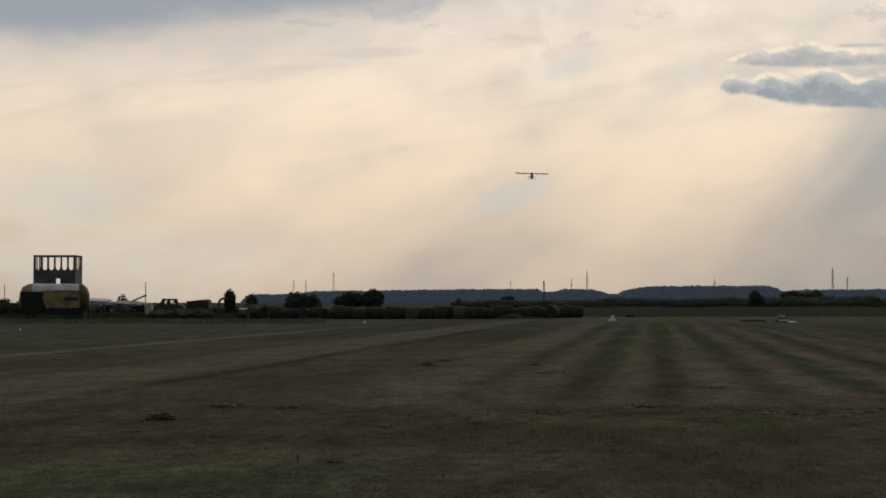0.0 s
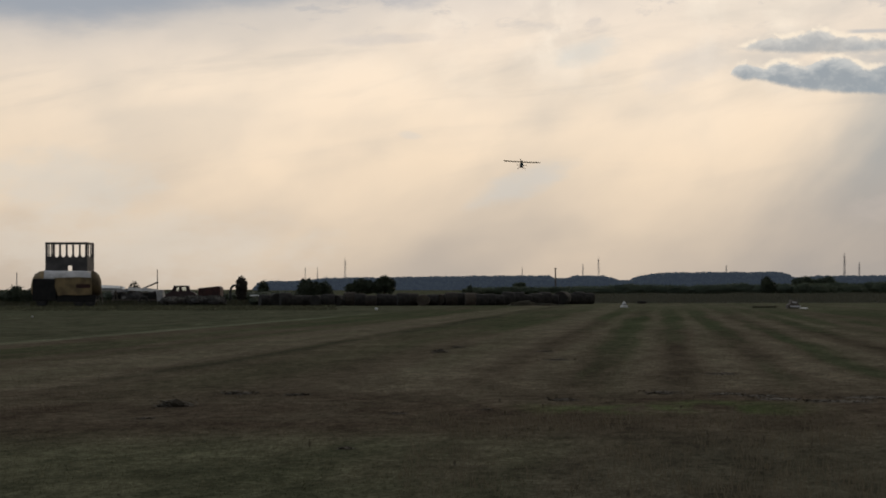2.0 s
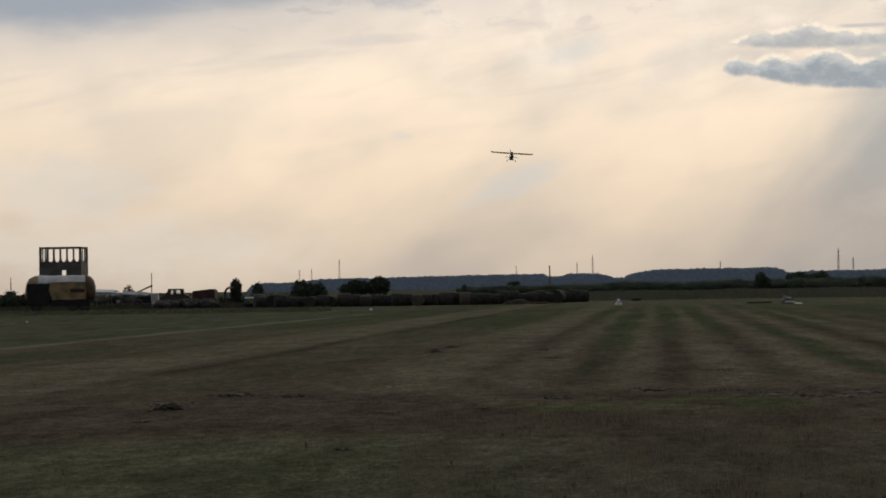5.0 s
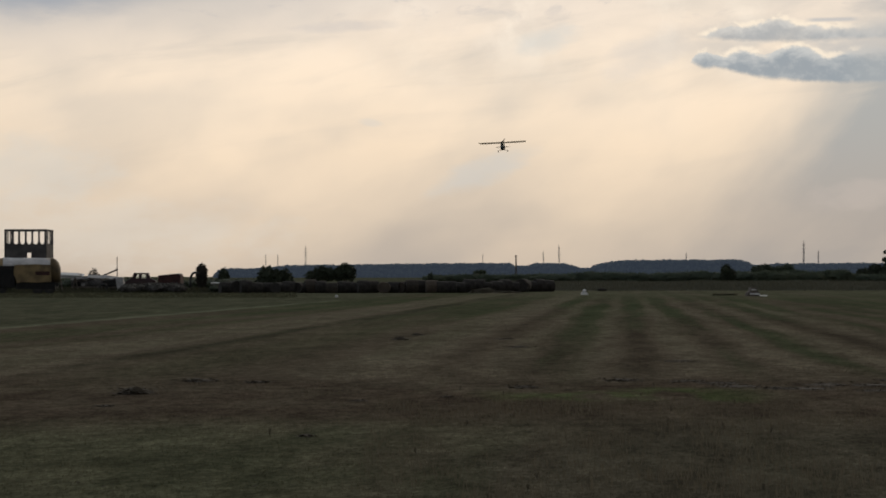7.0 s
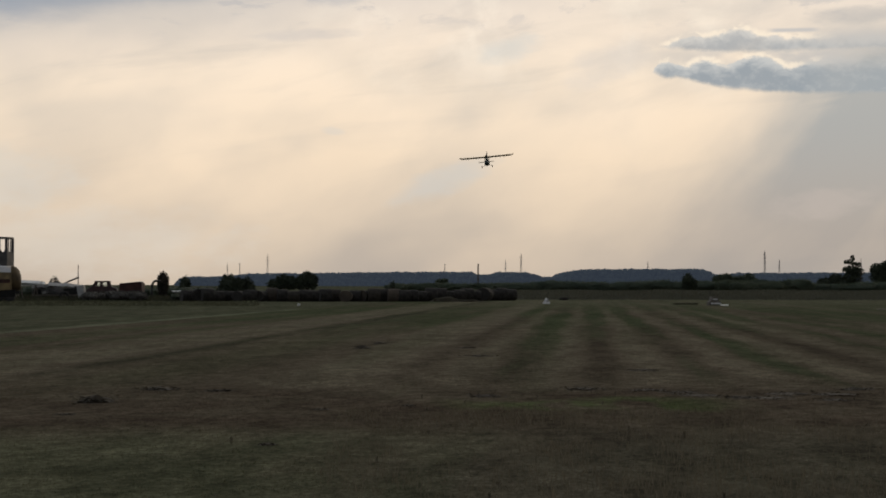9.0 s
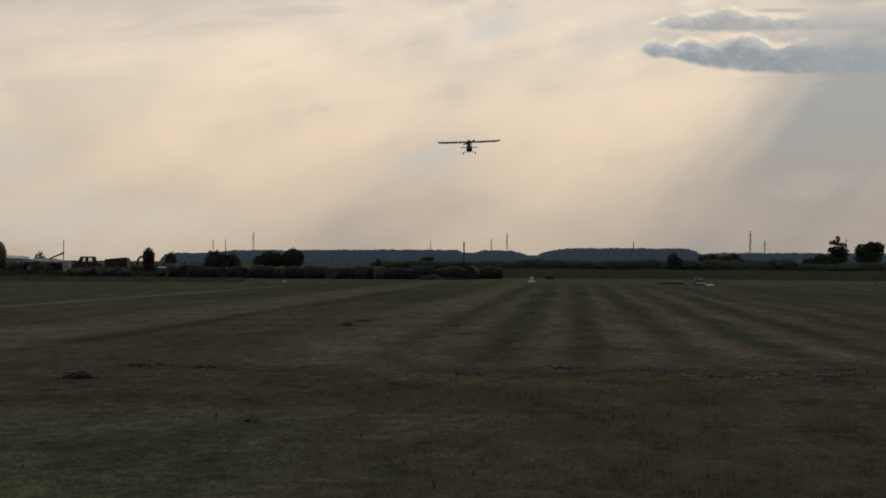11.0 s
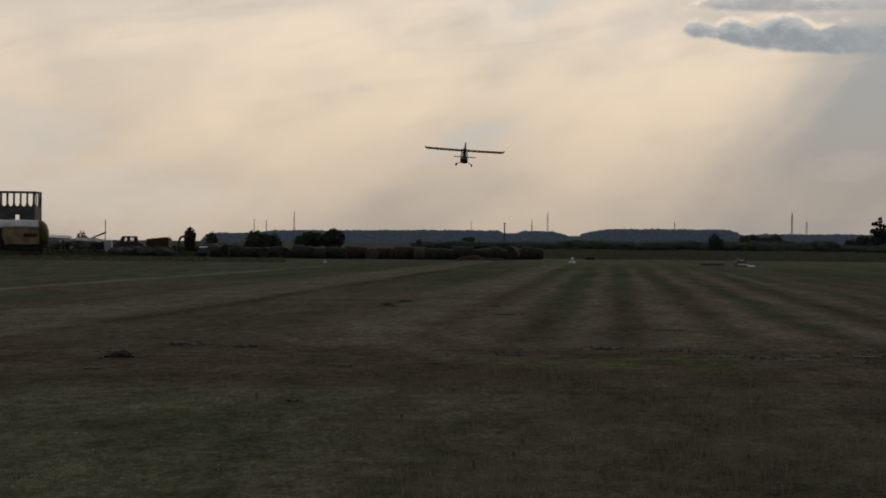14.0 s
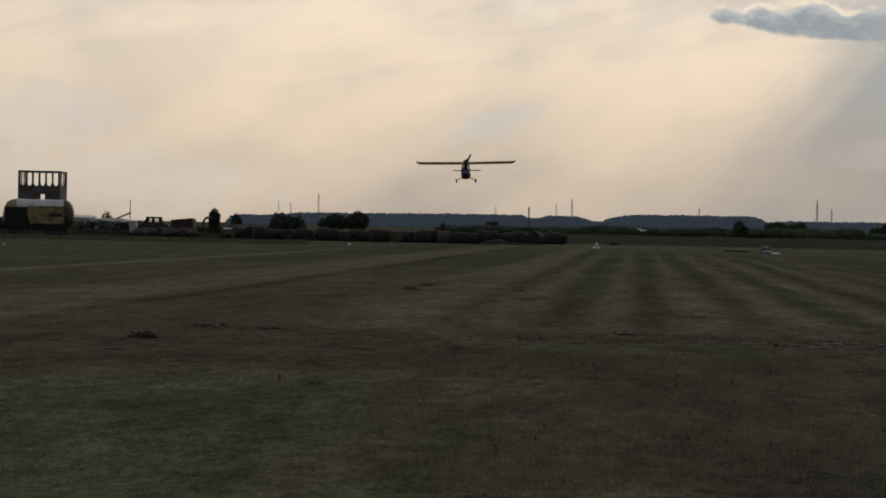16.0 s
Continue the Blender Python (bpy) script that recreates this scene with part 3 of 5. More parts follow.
def blades(n, y0, y1, power, tall, wide, half=0.235):
    """Grass blades over a wedge of the field before the eye, thicker near it."""
    u = RNG.random(n)
    y = y0 * (y1 / y0) ** (u ** power)
    x = RNG.uniform(-half, half + 0.045, n) * y
    patch = np.array([noise.noise(Vector((a * 0.6, b * 0.22, 0))) + 0.7 * noise.noise(Vector((a * 2.6, b * 1.6, 3))) for a, b in zip(x, y)])
    keep = patch + RNG.uniform(-0.9, 0.5, n) > -1.1
    x, y, patch = x[keep], y[keep], patch[keep]
    n = len(x)
    h = tall * RNG.uniform(0.35, 1.25, n) * np.maximum(1 + 0.4 * patch, 0.4) * np.interp(y, (11, 30, 60, 230), (1.0, 0.9, 0.85, 1.5))
    turn = RNG.uniform(0, 2 * math.pi, n)
    lean = h * RNG.uniform(0.1, 0.9, n)
    d = np.stack([np.cos(turn), np.sin(turn), np.zeros(n)], 1) * (wide * RNG.uniform(0.6, 1.4, n) * (0.5 + y / 24))[:, None]
    turn = RNG.uniform(0, 2 * math.pi, n)
    root = np.stack([x, y, np.full(n, -0.005)], 1)
    tip = root + np.stack([np.cos(turn) * lean, np.sin(turn) * lean, h], 1)
    return np.stack([root - d, root + d, tip], 1)


tagged(pieces("grass", blades(300000, 11.0, 75.0, 0.9, 0.019, 0.0035), GRASS), "short cut dry grass stubble over the field", "grass", kind="stuff")

# ---- aircraft ----
FLIGHT = [
    (0.0, 25.0, 565.2, 38.0, 2.0), (0.5, 22.7, 553.4, 37.1, 1.2), (1.0, 20.9, 541.7, 36.0, 1.2), (1.5, 18.9, 529.9, 35.1, 1.9),
    (2.0, 17.3, 518.1, 34.5, 3.4), (2.5, 16.0, 506.3, 33.9, 5.2), (3.0, 14.7, 494.5, 33.6, 6.7), (3.5, 14.0, 482.8, 33.3, 6.8),
    (6.0, 15.6, 423.8, 30.2, 1.2), (6.5, 16.6, 412.1, 29.4, -1.0), (7.0, 17.4, 400.4, 28.4, -2.9), (7.5, 18.3, 388.7, 27.2, -4.8),
    (8.0, 18.8, 377.0, 26.2, -5.7), (8.5, 19.2, 365.3, 25.3, -5.5), (9.0, 19.2, 353.6, 24.3, -5.4), (11.5, 14.6, 295.0, 19.1, -1.5),
    (12.0, 13.1, 283.7, 17.9, -0.5), (12.5, 11.5, 272.5, 16.7, 1.0), (13.0, 9.9, 261.2, 15.4, 1.7), (13.5, 8.6, 249.9, 14.1, 2.4),
    (14.0, 7.1, 238.7, 12.7, 3.4), (14.5, 5.9, 227.4, 11.3, 4.7), (15.0, 4.8, 216.1, 10.0, 4.2), (15.5, 4.1, 204.9, 8.9, 2.0),
    (16.0, 3.5, 193.6, 7.8, -1.8)]


def airfoil(chord, thick, x, y, z, lift=0.0):
    pts = []
    for k in range(12):
        a = 2 * math.pi * k / 12
        c = 0.5 - 0.5 * math.cos(a)
        t = thick * math.sin(a) * (1.25 - 0.9 * c)
        pts.append((x, y - chord * (0.35 - (0.5 - 0.5 * math.cos(a))), z + lift + t))
    return pts


def make_aircraft():
    """High-wing ultralight, nose towards -y, origin at the wing's middle."""
    ob = thing("ultralight_aircraft", pose(25, 565, 38), "ochre high-wing ultralight aeroplane on landing approach", "aircraft")
    for side in (-1, 1):
        bm = bmesh.new()
        xs = [(0.15, 0.0, 1.45), (2.4, 0.02, 1.45), (4.45, 0.05, 1.4), (4.68, 0.10, 1.15), (4.8, 0.2, 0.7)]
        loft(bm, [airfoil(c, 0.13 * c / 1.45, side * x, 0, 0, z) for x, z, c in xs])
        wing = part("wing", bm, CREAM, ob, smooth=True)
        bm = bmesh.new()
        loft(bm, [[(side * x, y, z + dz) for y, dz in ((0.925, -0.012), (1.1, -0.006), (1.1, 0.006), (0.925, 0.012))] for x, z in ((1.6, 0.013), (4.3, 0.046))])
        part("aileron", bm, CREAM, wing)
        # main wheel on its sprung leg
        bm = bmesh.new()
        tube(bm, [(side * 0.25, 0.15, -1.38), (side * 0.7, 0.17, -1.52), (side * 0.93, 0.18, -1.68)], [0.05, 0.042, 0.035], 6)
        leg = part("gear_leg", bm, ORANGE, ob, "orange-red landing gear leg")
        bm = bmesh.new()
        loft(bm, [[(side * 0.93 + dx, 0.18 + r * math.cos(a), -1.70 + r * math.sin(a)) for a in [2 * math.pi * k / 14 for k in range(14)]]
                  for dx, r in ((-0.075, 0.13), (-0.05, 0.19), (0.05, 0.19), (0.075, 0.13))])
        part("wheel", bm, RUBBER, leg, "small black tyre")
        bm = bmesh.new()
        loft(bm, [[(side * 0.93 + dx, 0.18 + 0.07 * math.cos(a), -1.70 + 0.07 * math.sin(a)) for a in [2 * math.pi * k / 10 for k in range(10)]] for dx in (-0.085, 0.085)])
        part("hub", bm, ORANGE, leg, "orange-red wheel hub")
        # tailplane half
        bm = bmesh.new()
        loft(bm, [airfoil(c, 0.035, side * x, 4.3, -0.24, 0) for x, c in ((0.05, 0.85), (1.0, 0.75), (1.38, 0.5))])
        part("tailplane", bm, CREAM, ob, smooth=True)
    # cabin pod
    bm = bmesh.new()
    secs = [(-1.75, -1.20, 0.10, 0.10), (-1.6, -1.20, 0.24, 0.20), (-1.25, -1.18, 0.40, 0.33), (-0.7, -1.16, 0.46, 0.40),
            (0.0, -1.16, 0.46, 0.40), (0.7, -1.05, 0.40, 0.40), (1.3, -0.80, 0.22, 0.32), (1.9, -0.58, 0.10, 0.16)]
    loft(bm, [[(w * math.copysign(abs(math.cos(a)) ** 0.7, math.cos(a)), y, z + h * math.copysign(abs(math.sin(a)) ** 0.7, math.sin(a)))
               for a in [2 * math.pi * k / 20 for k in range(20)]] for y, z, w, h in secs])
    part("fuselage", bm, TEAL, ob, "dark green-blue painted cabin pod", smooth=True)
    for side in (-1, 1):
        bm = bmesh.new()
        tube(bm, [(side * 0.43, -0.95, -0.88), (side * 0.33, -0.5, -0.42), (side * 0.25, -0.3, -0.02)], [0.03, 0.028, 0.028], 6)
        part("cabin_frame", bm, DARK, ob, "dark cabin frame tube")
    # pylon between pod and wing, glazed on both sides and in front
    bm = bmesh.new()
    loft(bm, [[(sx * w, y, z) for sx, y in ((-1, y0), (1, y0), (1, y1), (-1, y1))] for z, w, y0, y1 in ((-0.80, 0.20, -0.45, 1.1), (-0.4, 0.17, -0.3, 0.9), (0.0, 0.15, -0.2, 0.7))])
    part("pylon", bm, DARK, ob, "dark pylon that carries the wing")
    bm = bmesh.new()
    loft(bm, [[(-w, y, z), (w, y, z), (w, y + 0.03, z), (-w, y + 0.03, z)] for z, w, y in ((-0.90, 0.33, -1.12), (-0.4, 0.28, -0.8), (-0.08, 0.24, -0.45))])
    part("windscreen", bm, GLASS, ob, "clear windscreen")
    for side in (-1, 1):
        bm = bmesh.new()
        loft(bm, [[(side * x0, y0, z), (side * x1, y1, z), (side * x1, y1 + 0.03, z), (side * x0, y0 + 0.03, z)]
                  for z, x0, y0, x1, y1 in ((-0.90, 0.20, -1.10, 0.45, -0.75), (-0.45, 0.18, -0.8, 0.42, -0.5), (-0.08, 0.16, -0.44, 0.36, -0.2))])
        part("quarter_light", bm, GLAZE, ob, "pale clear side glazing")
    bm = bmesh.new()
    tube(bm, [(0, 1.2, -0.40), (0, 3.0, -0.33), (0, 4.9, -0.26)], [0.10, 0.085, 0.06], 10)
    part("tail_boom", bm, CREAM, ob, smooth=True)
    bm = bmesh.new()
    loft(bm, [[(0.03 * math.cos(a), yc + c * math.sin(a), z) for a in [2 * math.pi * k / 10 for k in range(10)]]
              for z, yc, c in ((-0.30, 4.55, 0.52), (0.35, 4.7, 0.42), (1.02, 4.85, 0.26), (1.12, 4.88, 0.12))])
    part("tail_fin", bm, CREAM, ob)
    bm = bmesh.new()
    box(bm, (-0.15, 0.35, -0.02), (0.15, 1.0, 0.40), 0.05)
    box(bm, (-0.28, 0.5, 0.16), (0.28, 0.85, 0.3), 0.03)
    part("engine", bm, DARK, ob, "dark flat twin engine over the wing")
    bm = bmesh.new()
    tube(bm, [(0, -1.5, -1.2), (0, -1.52, -1.5)], [0.03, 0.03], 6)
    nose = part("nose_leg", bm, DARK, ob)
    bm = bmesh.new()
    loft(bm, [[(dx, -1.52 + r * math.cos(a), -1.58 + r * math.sin(a)) for a in [2 * math.pi * k / 12 for k in range(12)]] for dx, r in ((-0.05, 0.1), (-0.03, 0.14), (0.03, 0.14), (0.05, 0.1))])
    part("nose_wheel", bm, RUBBER, nose)
    # two-bladed pusher propeller
    bm = bmesh.new()
    for s in (-1, 1):
        loft(bm, [[(s * r + 0, 0.03 * math.cos(a) , w * math.sin(a)) for a in [2 * math.pi * k / 8 for k in range(8)]]
                  for r, w in ((0.04, 0.06), (0.3, 0.10), (0.75, 0.09), (1.04, 0.045))])
    tube(bm, [(0, -0.12, 0), (0, 0.1, 0)], [0.07, 0.05], 10)
    prop = part("propeller", bm, DARK, ob, "dark two-bladed propeller")
    prop.location = (0, 1.2, 0.38)
    return ob, prop


AIRCRAFT, PROP = make_aircraft()


# ---- white bird ----
def make_bird():
    ob = thing("white_bird", pose(10, 215, 0.12), "white gull-like bird flying low over the field", "bird")
    bm = bmesh.new()
    loft(bm, [[(x, r * math.cos(a), r * math.sin(a)) for a in [2 * math.pi * k / 10 for k in range(10)]]
              for x, r in ((-0.26, 0.015), (-0.16, 0.045), (0.0, 0.075), (0.12, 0.06), (0.2, 0.045), (0.25, 0.02))])
    part("body", bm, FEATHER, ob, smooth=True)
    wings = []
    for s in (-1, 1):
        bm = bmesh.new()
        loft(bm, [[(x + c * math.cos(a), s * yy, z + 0.012 * math.sin(a)) for a in [2 * math.pi * k / 8 for k in range(8)]]
                  for yy, x, z, c in ((0.03, 0.03, 0.0, 0.11), (0.3, 0.05, 0.03, 0.10), (0.62, -0.03, 0.02, 0.04))])
        w = part("wing", bm, FEATHER, ob)
        w.location = (0, 0, 0.04)
        wings.append(w)
    bm = bmesh.new()
    loft(bm, [[(x, w * math.cos(a), 0.01 * math.sin(a)) for a in [2 * math.pi * k / 8 for k in range(8)]] for x, w in ((-0.2, 0.03), (-0.36, 0.07))])
    part("tail", bm, FEATHER, ob)
    return ob, wings


BIRD, BIRD_WINGS = make_bird()


def make_insect():
    ob = thing("flying_insect", pose(-6, 12, 4), "small dark insect flying across the sky", "insect")
    bm = bmesh.new()
    loft(bm, [[(x, r * math.cos(a), r * math.sin(a)) for a in [2 * math.pi * k / 8 for k in range(8)]]
              for x, r in ((-0.018, 0.002), (-0.012, 0.005), (0.0, 0.0055), (0.008, 0.0045), (0.013, 0.005), (0.017, 0.002))])
    part("body", bm, DARK, ob, smooth=True)
    for s in (-1, 1):
        bm = bmesh.new()
        loft(bm, [[(x + c * math.cos(a), s * yy, z + 0.0006 * math.sin(a)) for a in [2 * math.pi * k / 8 for k in range(8)]]
                  for yy, x, z, c in ((0.003, 0.002, 0.004, 0.003), (0.014, -0.002, 0.008, 0.007), (0.024, -0.006, 0.010, 0.003))])
        part("wing", bm, GREY, ob)
    return ob


INSECT = make_insect()


# ---- the yard: tank, ruin, wrecks ----
def wheel(parent, x, y, r, w, name="wheel"):
    bm = bmesh.new()
    loft(bm, [[(x + q * math.cos(a), y + dy, r + q * math.sin(a)) for a in [2 * math.pi * k / 18 for k in range(18)]]
              for dy, q in ((-w / 2, r * 0.72), (-w * 0.38, r), (w * 0.38, r), (w / 2, r * 0.72))])
    t = part(name, bm, RUBBER, parent)
    bm = bmesh.new()
    loft(bm, [[(x + q * math.cos(a), y + dy, r + q * math.sin(a)) for a in [2 * math.pi * k / 14 for k in range(14)]]
              for dy, q in ((-w * 0.53, r * 0.25), (-w * 0.5, r * 0.5), (w * 0.5, r * 0.5), (w * 0.53, r * 0.25))])
    part("rim", bm, DARK, t)


def make_tank():
    """Old tank trailer; local x along the tank."""
    ob = thing("tank_trailer", pose(-36.6, 188, 0, 0, 0, 8), "old yellow tank trailer with a pale silver top", "trailer")
    n, rx, rz, zc = 28, 1.15, 1.2, 2.15

    def ring(x, k):
        return [(x, rx * k * math.cos(a), zc - 0.6 * rz * (1 - k) + rz * k * math.sin(a)) for a in [2 * math.pi * i / n for i in range(n)]]
    bm = bmesh.new()
    loft(bm, [ring(-3.34, 0.3), ring(-3.22, 0.62), ring(-2.98, 0.86), ring(-2.5, 0.99), ring(-2.2, 1.0), ring(2.4, 1.0), ring(2.7, 0.93), ring(2.98, 0.78), ring(3.16, 0.5)])
    part("tank", bm, YELLOW, ob, smooth=True)
    # darker shell over this end: its shading is painted as brown
    bm = bmesh.new()
    loft(bm, [ring(2.34, 1.012), ring(2.42, 1.01), ring(2.72, 0.943), ring(3.0, 0.79), ring(3.18, 0.51)])
    part("end_dome", bm, END_SHADE, ob, "brown end dome, its shade put into the colour", smooth=True)
    # silver cover sheet over the top
    bm = bmesh.new()
    rows = []
    for x in (-2.1, -0.6, 0.9, 2.35):
        rows.append([(x, (rx + 0.03) * math.cos(a), zc + (rz + 0.02 + 0.02 * math.sin(x * 2.3) - 0.01 * x) * math.sin(a)) for a in [math.pi * (0.11 + 0.78 * k / 12) for k in range(13)]]
                    + [(x, (rx + 0.004) * math.cos(a), zc + (rz + 0.004) * math.sin(a)) for a in [math.pi * (0.89 - 0.78 * k / 12) for k in range(13)]])
    loft(bm, rows)
    part("top_cover", bm, SILVER, ob, "pale silver sheet over the tank's top", smooth=True)
    for x in (2.3,):
        bm = bmesh.new()
        loft(bm, [[(x + dx, (rx + t) * math.cos(a), zc + (rz + t) * math.sin(a)) for a in [2 * math.pi * i / n for i in range(n)]] for dx, t in ((-0.05, 0.0), (-0.05, 0.05), (0.05, 0.05), (0.05, 0.0))], caps=False)
        part("band", bm, YELLOW, ob)
    # side panel with its skirt
    bm = bmesh.new()
    loft(bm, [[(x, yy, z) for x, z in ((-0.75, 1.02), (-0.2, 1.12), (1.1, 1.06), (2.36, 1.14), (2.30, 2.72), (0.9, 2.76), (-1.02, 2.70), (-1.1, 1.9))] for yy in (-rx - 0.10, -rx + 0.12)])
    part("side_panel", bm, YELLOW, ob)
    bm = bmesh.new()
    box(bm, (0.9, -rx - 0.13, 1.75), (2.2, -rx - 0.09, 2.1), 0.01)
    part("sign_plate", bm, RUST, ob, "brown weathered plate")
    # black box added for the shade in the tank's open end
    bm = bmesh.new()
    box(bm, (-3.12, -rx - 0.02, 0.55), (-0.98, rx, 2.62), 0.06)
    shade_end = part("shade_box", bm, SHADE_BLACK, ob, "black box put in for the tank's shaded open end")
    bm = bmesh.new()
    box(bm, (-2.95, -rx - 0.05, 0.75), (-2.25, -rx - 0.021, 2.3), 0.01)
    box(bm, (-2.2, -rx - 0.05, 0.75), (-1.2, -rx - 0.021, 2.42), 0.01)
    part("shade_box_panel", bm, SHADE_BLACK, shade_end)
    bm = bmesh.new()
    box(bm, (-3.1, -0.5, 0.75), (3.0, -0.35, 1.02), 0.01)
    box(bm, (-3.1, 0.35, 0.75), (3.0, 0.5, 1.02), 0.01)
    for x in (-2.6, -1.2, 0.2, 1.6, 2.7):
        box(bm, (x - 0.06, -0.95, 0.8), (x + 0.06, 0.95, 0.98))
    part("chassis", bm, DARK, ob)
    # black filler that imitates the shade below the tank
    bm = bmesh.new()
    box(bm, (-0.9, -rx + 0.05, 0.45), (2.7, rx - 0.1, 1.1), 0.03)
    part("under_shade", bm, SHADE_BLACK, ob, "black box put in for the shade under the tank")
    for x in (-2.3, 1.1, 2.15):
        for y in (-0.9, 0.9):
            wheel(ob, x, y, 0.5, 0.32)
    bm = bmesh.new()
    tube(bm, [(-0.4, 0, zc + 1.15), (-0.4, 0, zc + 1.24)], [0.26, 0.26], 14)
    part("manhole", bm, SILVER, ob)


make_tank()


def make_ruin():
    """Roofless concrete tower with slotted upper walls."""
    ob = thing("ruined_tower", pose(-50.65, 262, 0, 0, 0, -1), "roofless ruined concrete tower with slotted upper walls", "ruin")
    w, d, t = 5.2, 4.2, 0.22
    low, top = 5.75, 7.55

    def wall(name, ax, bays, hole):
        """A wall along x (ax 0) or y (ax 1); pieces are placed by hand along s from -half to half."""
        half = (w if ax < 2 else d) / 2
        off = {0: -d / 2, 1: d / 2, 2: -w / 2, 3: w / 2}[ax]
        bm = bmesh.new()

        def slab(s0, s1, z0, z1):
            if ax < 2:
                box(bm, (s0, off - t / 2, z0), (s1, off + t / 2, z1))
            else:
                box(bm, (off - t / 2, s0, z0), (off + t / 2, s1, z1))
        inner = half if ax < 2 else half - t / 2
        if hole:
            h0, h1 = hole
            slab(-inner, h0, 0, low)
            slab(h0, h1, 0, 3.95)
            slab(h0, h1, 4.75, low)
            slab(h1, inner, 0, low)
        else:
            slab(-inner, inner, 0, low)
        part(name, bm, CONCRETE, ob)
        # broken, pointed remains of the infill between the posts
        step = 2 * half / bays
        bm = bmesh.new()
        for i in range(bays):
            s0, s1 = -inner + 0.02 + i * step, -half + (i + 1) * step
            s1 = min(s1, inner - 0.02)
            deep, tilt = random.uniform(0.35, 0.75), random.uniform(-0.15, 0.15)
            cup = [(s0 + (s1 - s0) * q, low + 0.02 + deep * abs(2 * q - 1 + tilt) ** 2.2) for q in (1.0, 0.84, 0.67, 0.5, 0.33, 0.16, 0.0)]
            ring = []
            for o in ((off - t * 0.3, off + t * 0.3) if ax < 2 else (off - 0.04, off + 0.04)):
                pts = [(s0, low - 0.1), (s1, low - 0.1)] + cup
                ring.append([(p, o, z) if ax < 2 else (o, p, z) for p, z in pts])
            loft(bm, ring)
        part("broken_infill", bm, CONCRETE, ob)
        for i in range(bays + 1):
            s = -half + i * step
            r = 0.15 if i in (0, bays) else 0.10
            foot = 0 if i in (0, bays) else low
            if ax > 1 and i in (0, bays):
                continue
            bm = bmesh.new()
            if ax < 2:
                box(bm, (s - r, off - t / 2 - 0.03, foot), (s + r, off + t / 2 + 0.03, top), 0.02)
            else:
                box(bm, (off - 0.07, s - 0.06, low), (off + 0.07, s + 0.06, top), 0.01)
            part("post", bm, CONCRETE, ob)
        bm = bmesh.new()
        if ax < 2:
            box(bm, (-half - 0.15, off - 0.16, top), (half + 0.15, off + 0.16, top + 0.2), 0.02)
        else:
            box(bm, (off - 0.16, -half + 0.17, top), (off + 0.16, half - 0.17, top + 0.2), 0.02)
        part("ring_beam", bm, CONCRETE, ob)
    wall("front_wall", 0, 6, (0.2, 0.75))
    wall("back_wall", 1, 6, (-1.0, -0.1))
    wall("side_wall", 2, 3, None)
    wall("side_wall", 3, 3, None)


make_ruin()


def make_cab():
    """Derelict off-road car, side on."""
    ob = thing("derelict_car", pose(-31.0, 225, 0, 0, 0, 3), "derelict dark maroon off-road car with dusty windows", "car")
    bm = bmesh.new()
    loft(bm, [[(-1.7, y, 0.42), (1.75, y, 0.42), (1.78, y, 1.15), (1.1, y, 1.42), (-0.98, y, 1.42), (-1.68, y, 1.0)] for y in (-0.8, 0.8)])
    bmesh.ops.bevel(bm, geom=list(bm.edges), offset=0.05, segments=2, affect="EDGES", profile=0.5)
    part("body", bm, MAROON, ob)
    for y0, y1 in ((-0.8, -0.74), (0.74, 0.8)):
        for x0, x1, xb0, xb1 in ((-0.66, -0.42, -1.0, -0.62), (-0.1, 0.1, -0.1, 0.1), (0.62, 0.92, 0.72, 1.06)):
            bm = bmesh.new()
            loft(bm, [[(xb0, y0, 1.38), (xb1, y0, 1.38), (xb1, y1, 1.38), (xb0, y1, 1.38)], [(x0, y0, 1.92), (x1, y0, 1.92), (x1, y1, 1.92), (x0, y1, 1.92)]])
            part("pillar", bm, MAROON, ob)
    bm = bmesh.new()
    box(bm, (-0.7, -0.82, 1.86), (0.96, 0.82, 2.02), 0.05)
    part("roof", bm, MAROON, ob)
    bm = bmesh.new()
    box(bm, (1.75, -0.62, 0.45), (1.86, 0.62, 0.62), 0.02)
    part("bumper", bm, DARK, ob)
    for x in (-1.05, 1.1):
        for y in (-0.72, 0.72):
            wheel(ob, x, y, 0.36, 0.2)
    for y in (-0.77, 0.77):
        bm = bmesh.new()
        box(bm, (-0.6, y - 0.01, 1.4), (-0.1, y + 0.01, 1.88))
        part("window", bm, GLASS, ob)
        bm = bmesh.new()
        box(bm, (0.1, y - 0.01, 1.4), (0.68, y + 0.01, 1.88))
        part("window", bm, GLASS, ob)


make_cab()


def make_shed():
    ob = thing("rusty_container", pose(-26.35, 215, 0, 0, 0, -4), "rusty red-brown metal container with a sloping roof", "container")
    bm = bmesh.new()
    loft(bm, [[(-1.2, y, 0.12), (1.2, y, 0.12), (1.2, y, 1.75), (0.95, y, 1.93), (-1.2, y, 1.72)] for y in (-0.9, 0.9)])
    part("body", bm, RUST, ob)
    for k in range(5):
        bm = bmesh.new()
        box(bm, (-1.1 + k * 0.52, -0.93, 0.2), (-1.0 + k * 0.52, -0.9, 1.68))
        part("rib", bm, RUST, ob)
    for x in (-0.9, 0.9):
        bm = bmesh.new()
        box(bm, (x - 0.1, -0.85, 0), (x + 0.1, 0.85, 0.12))
        part("skid", bm, WOOD, ob)


make_shed()


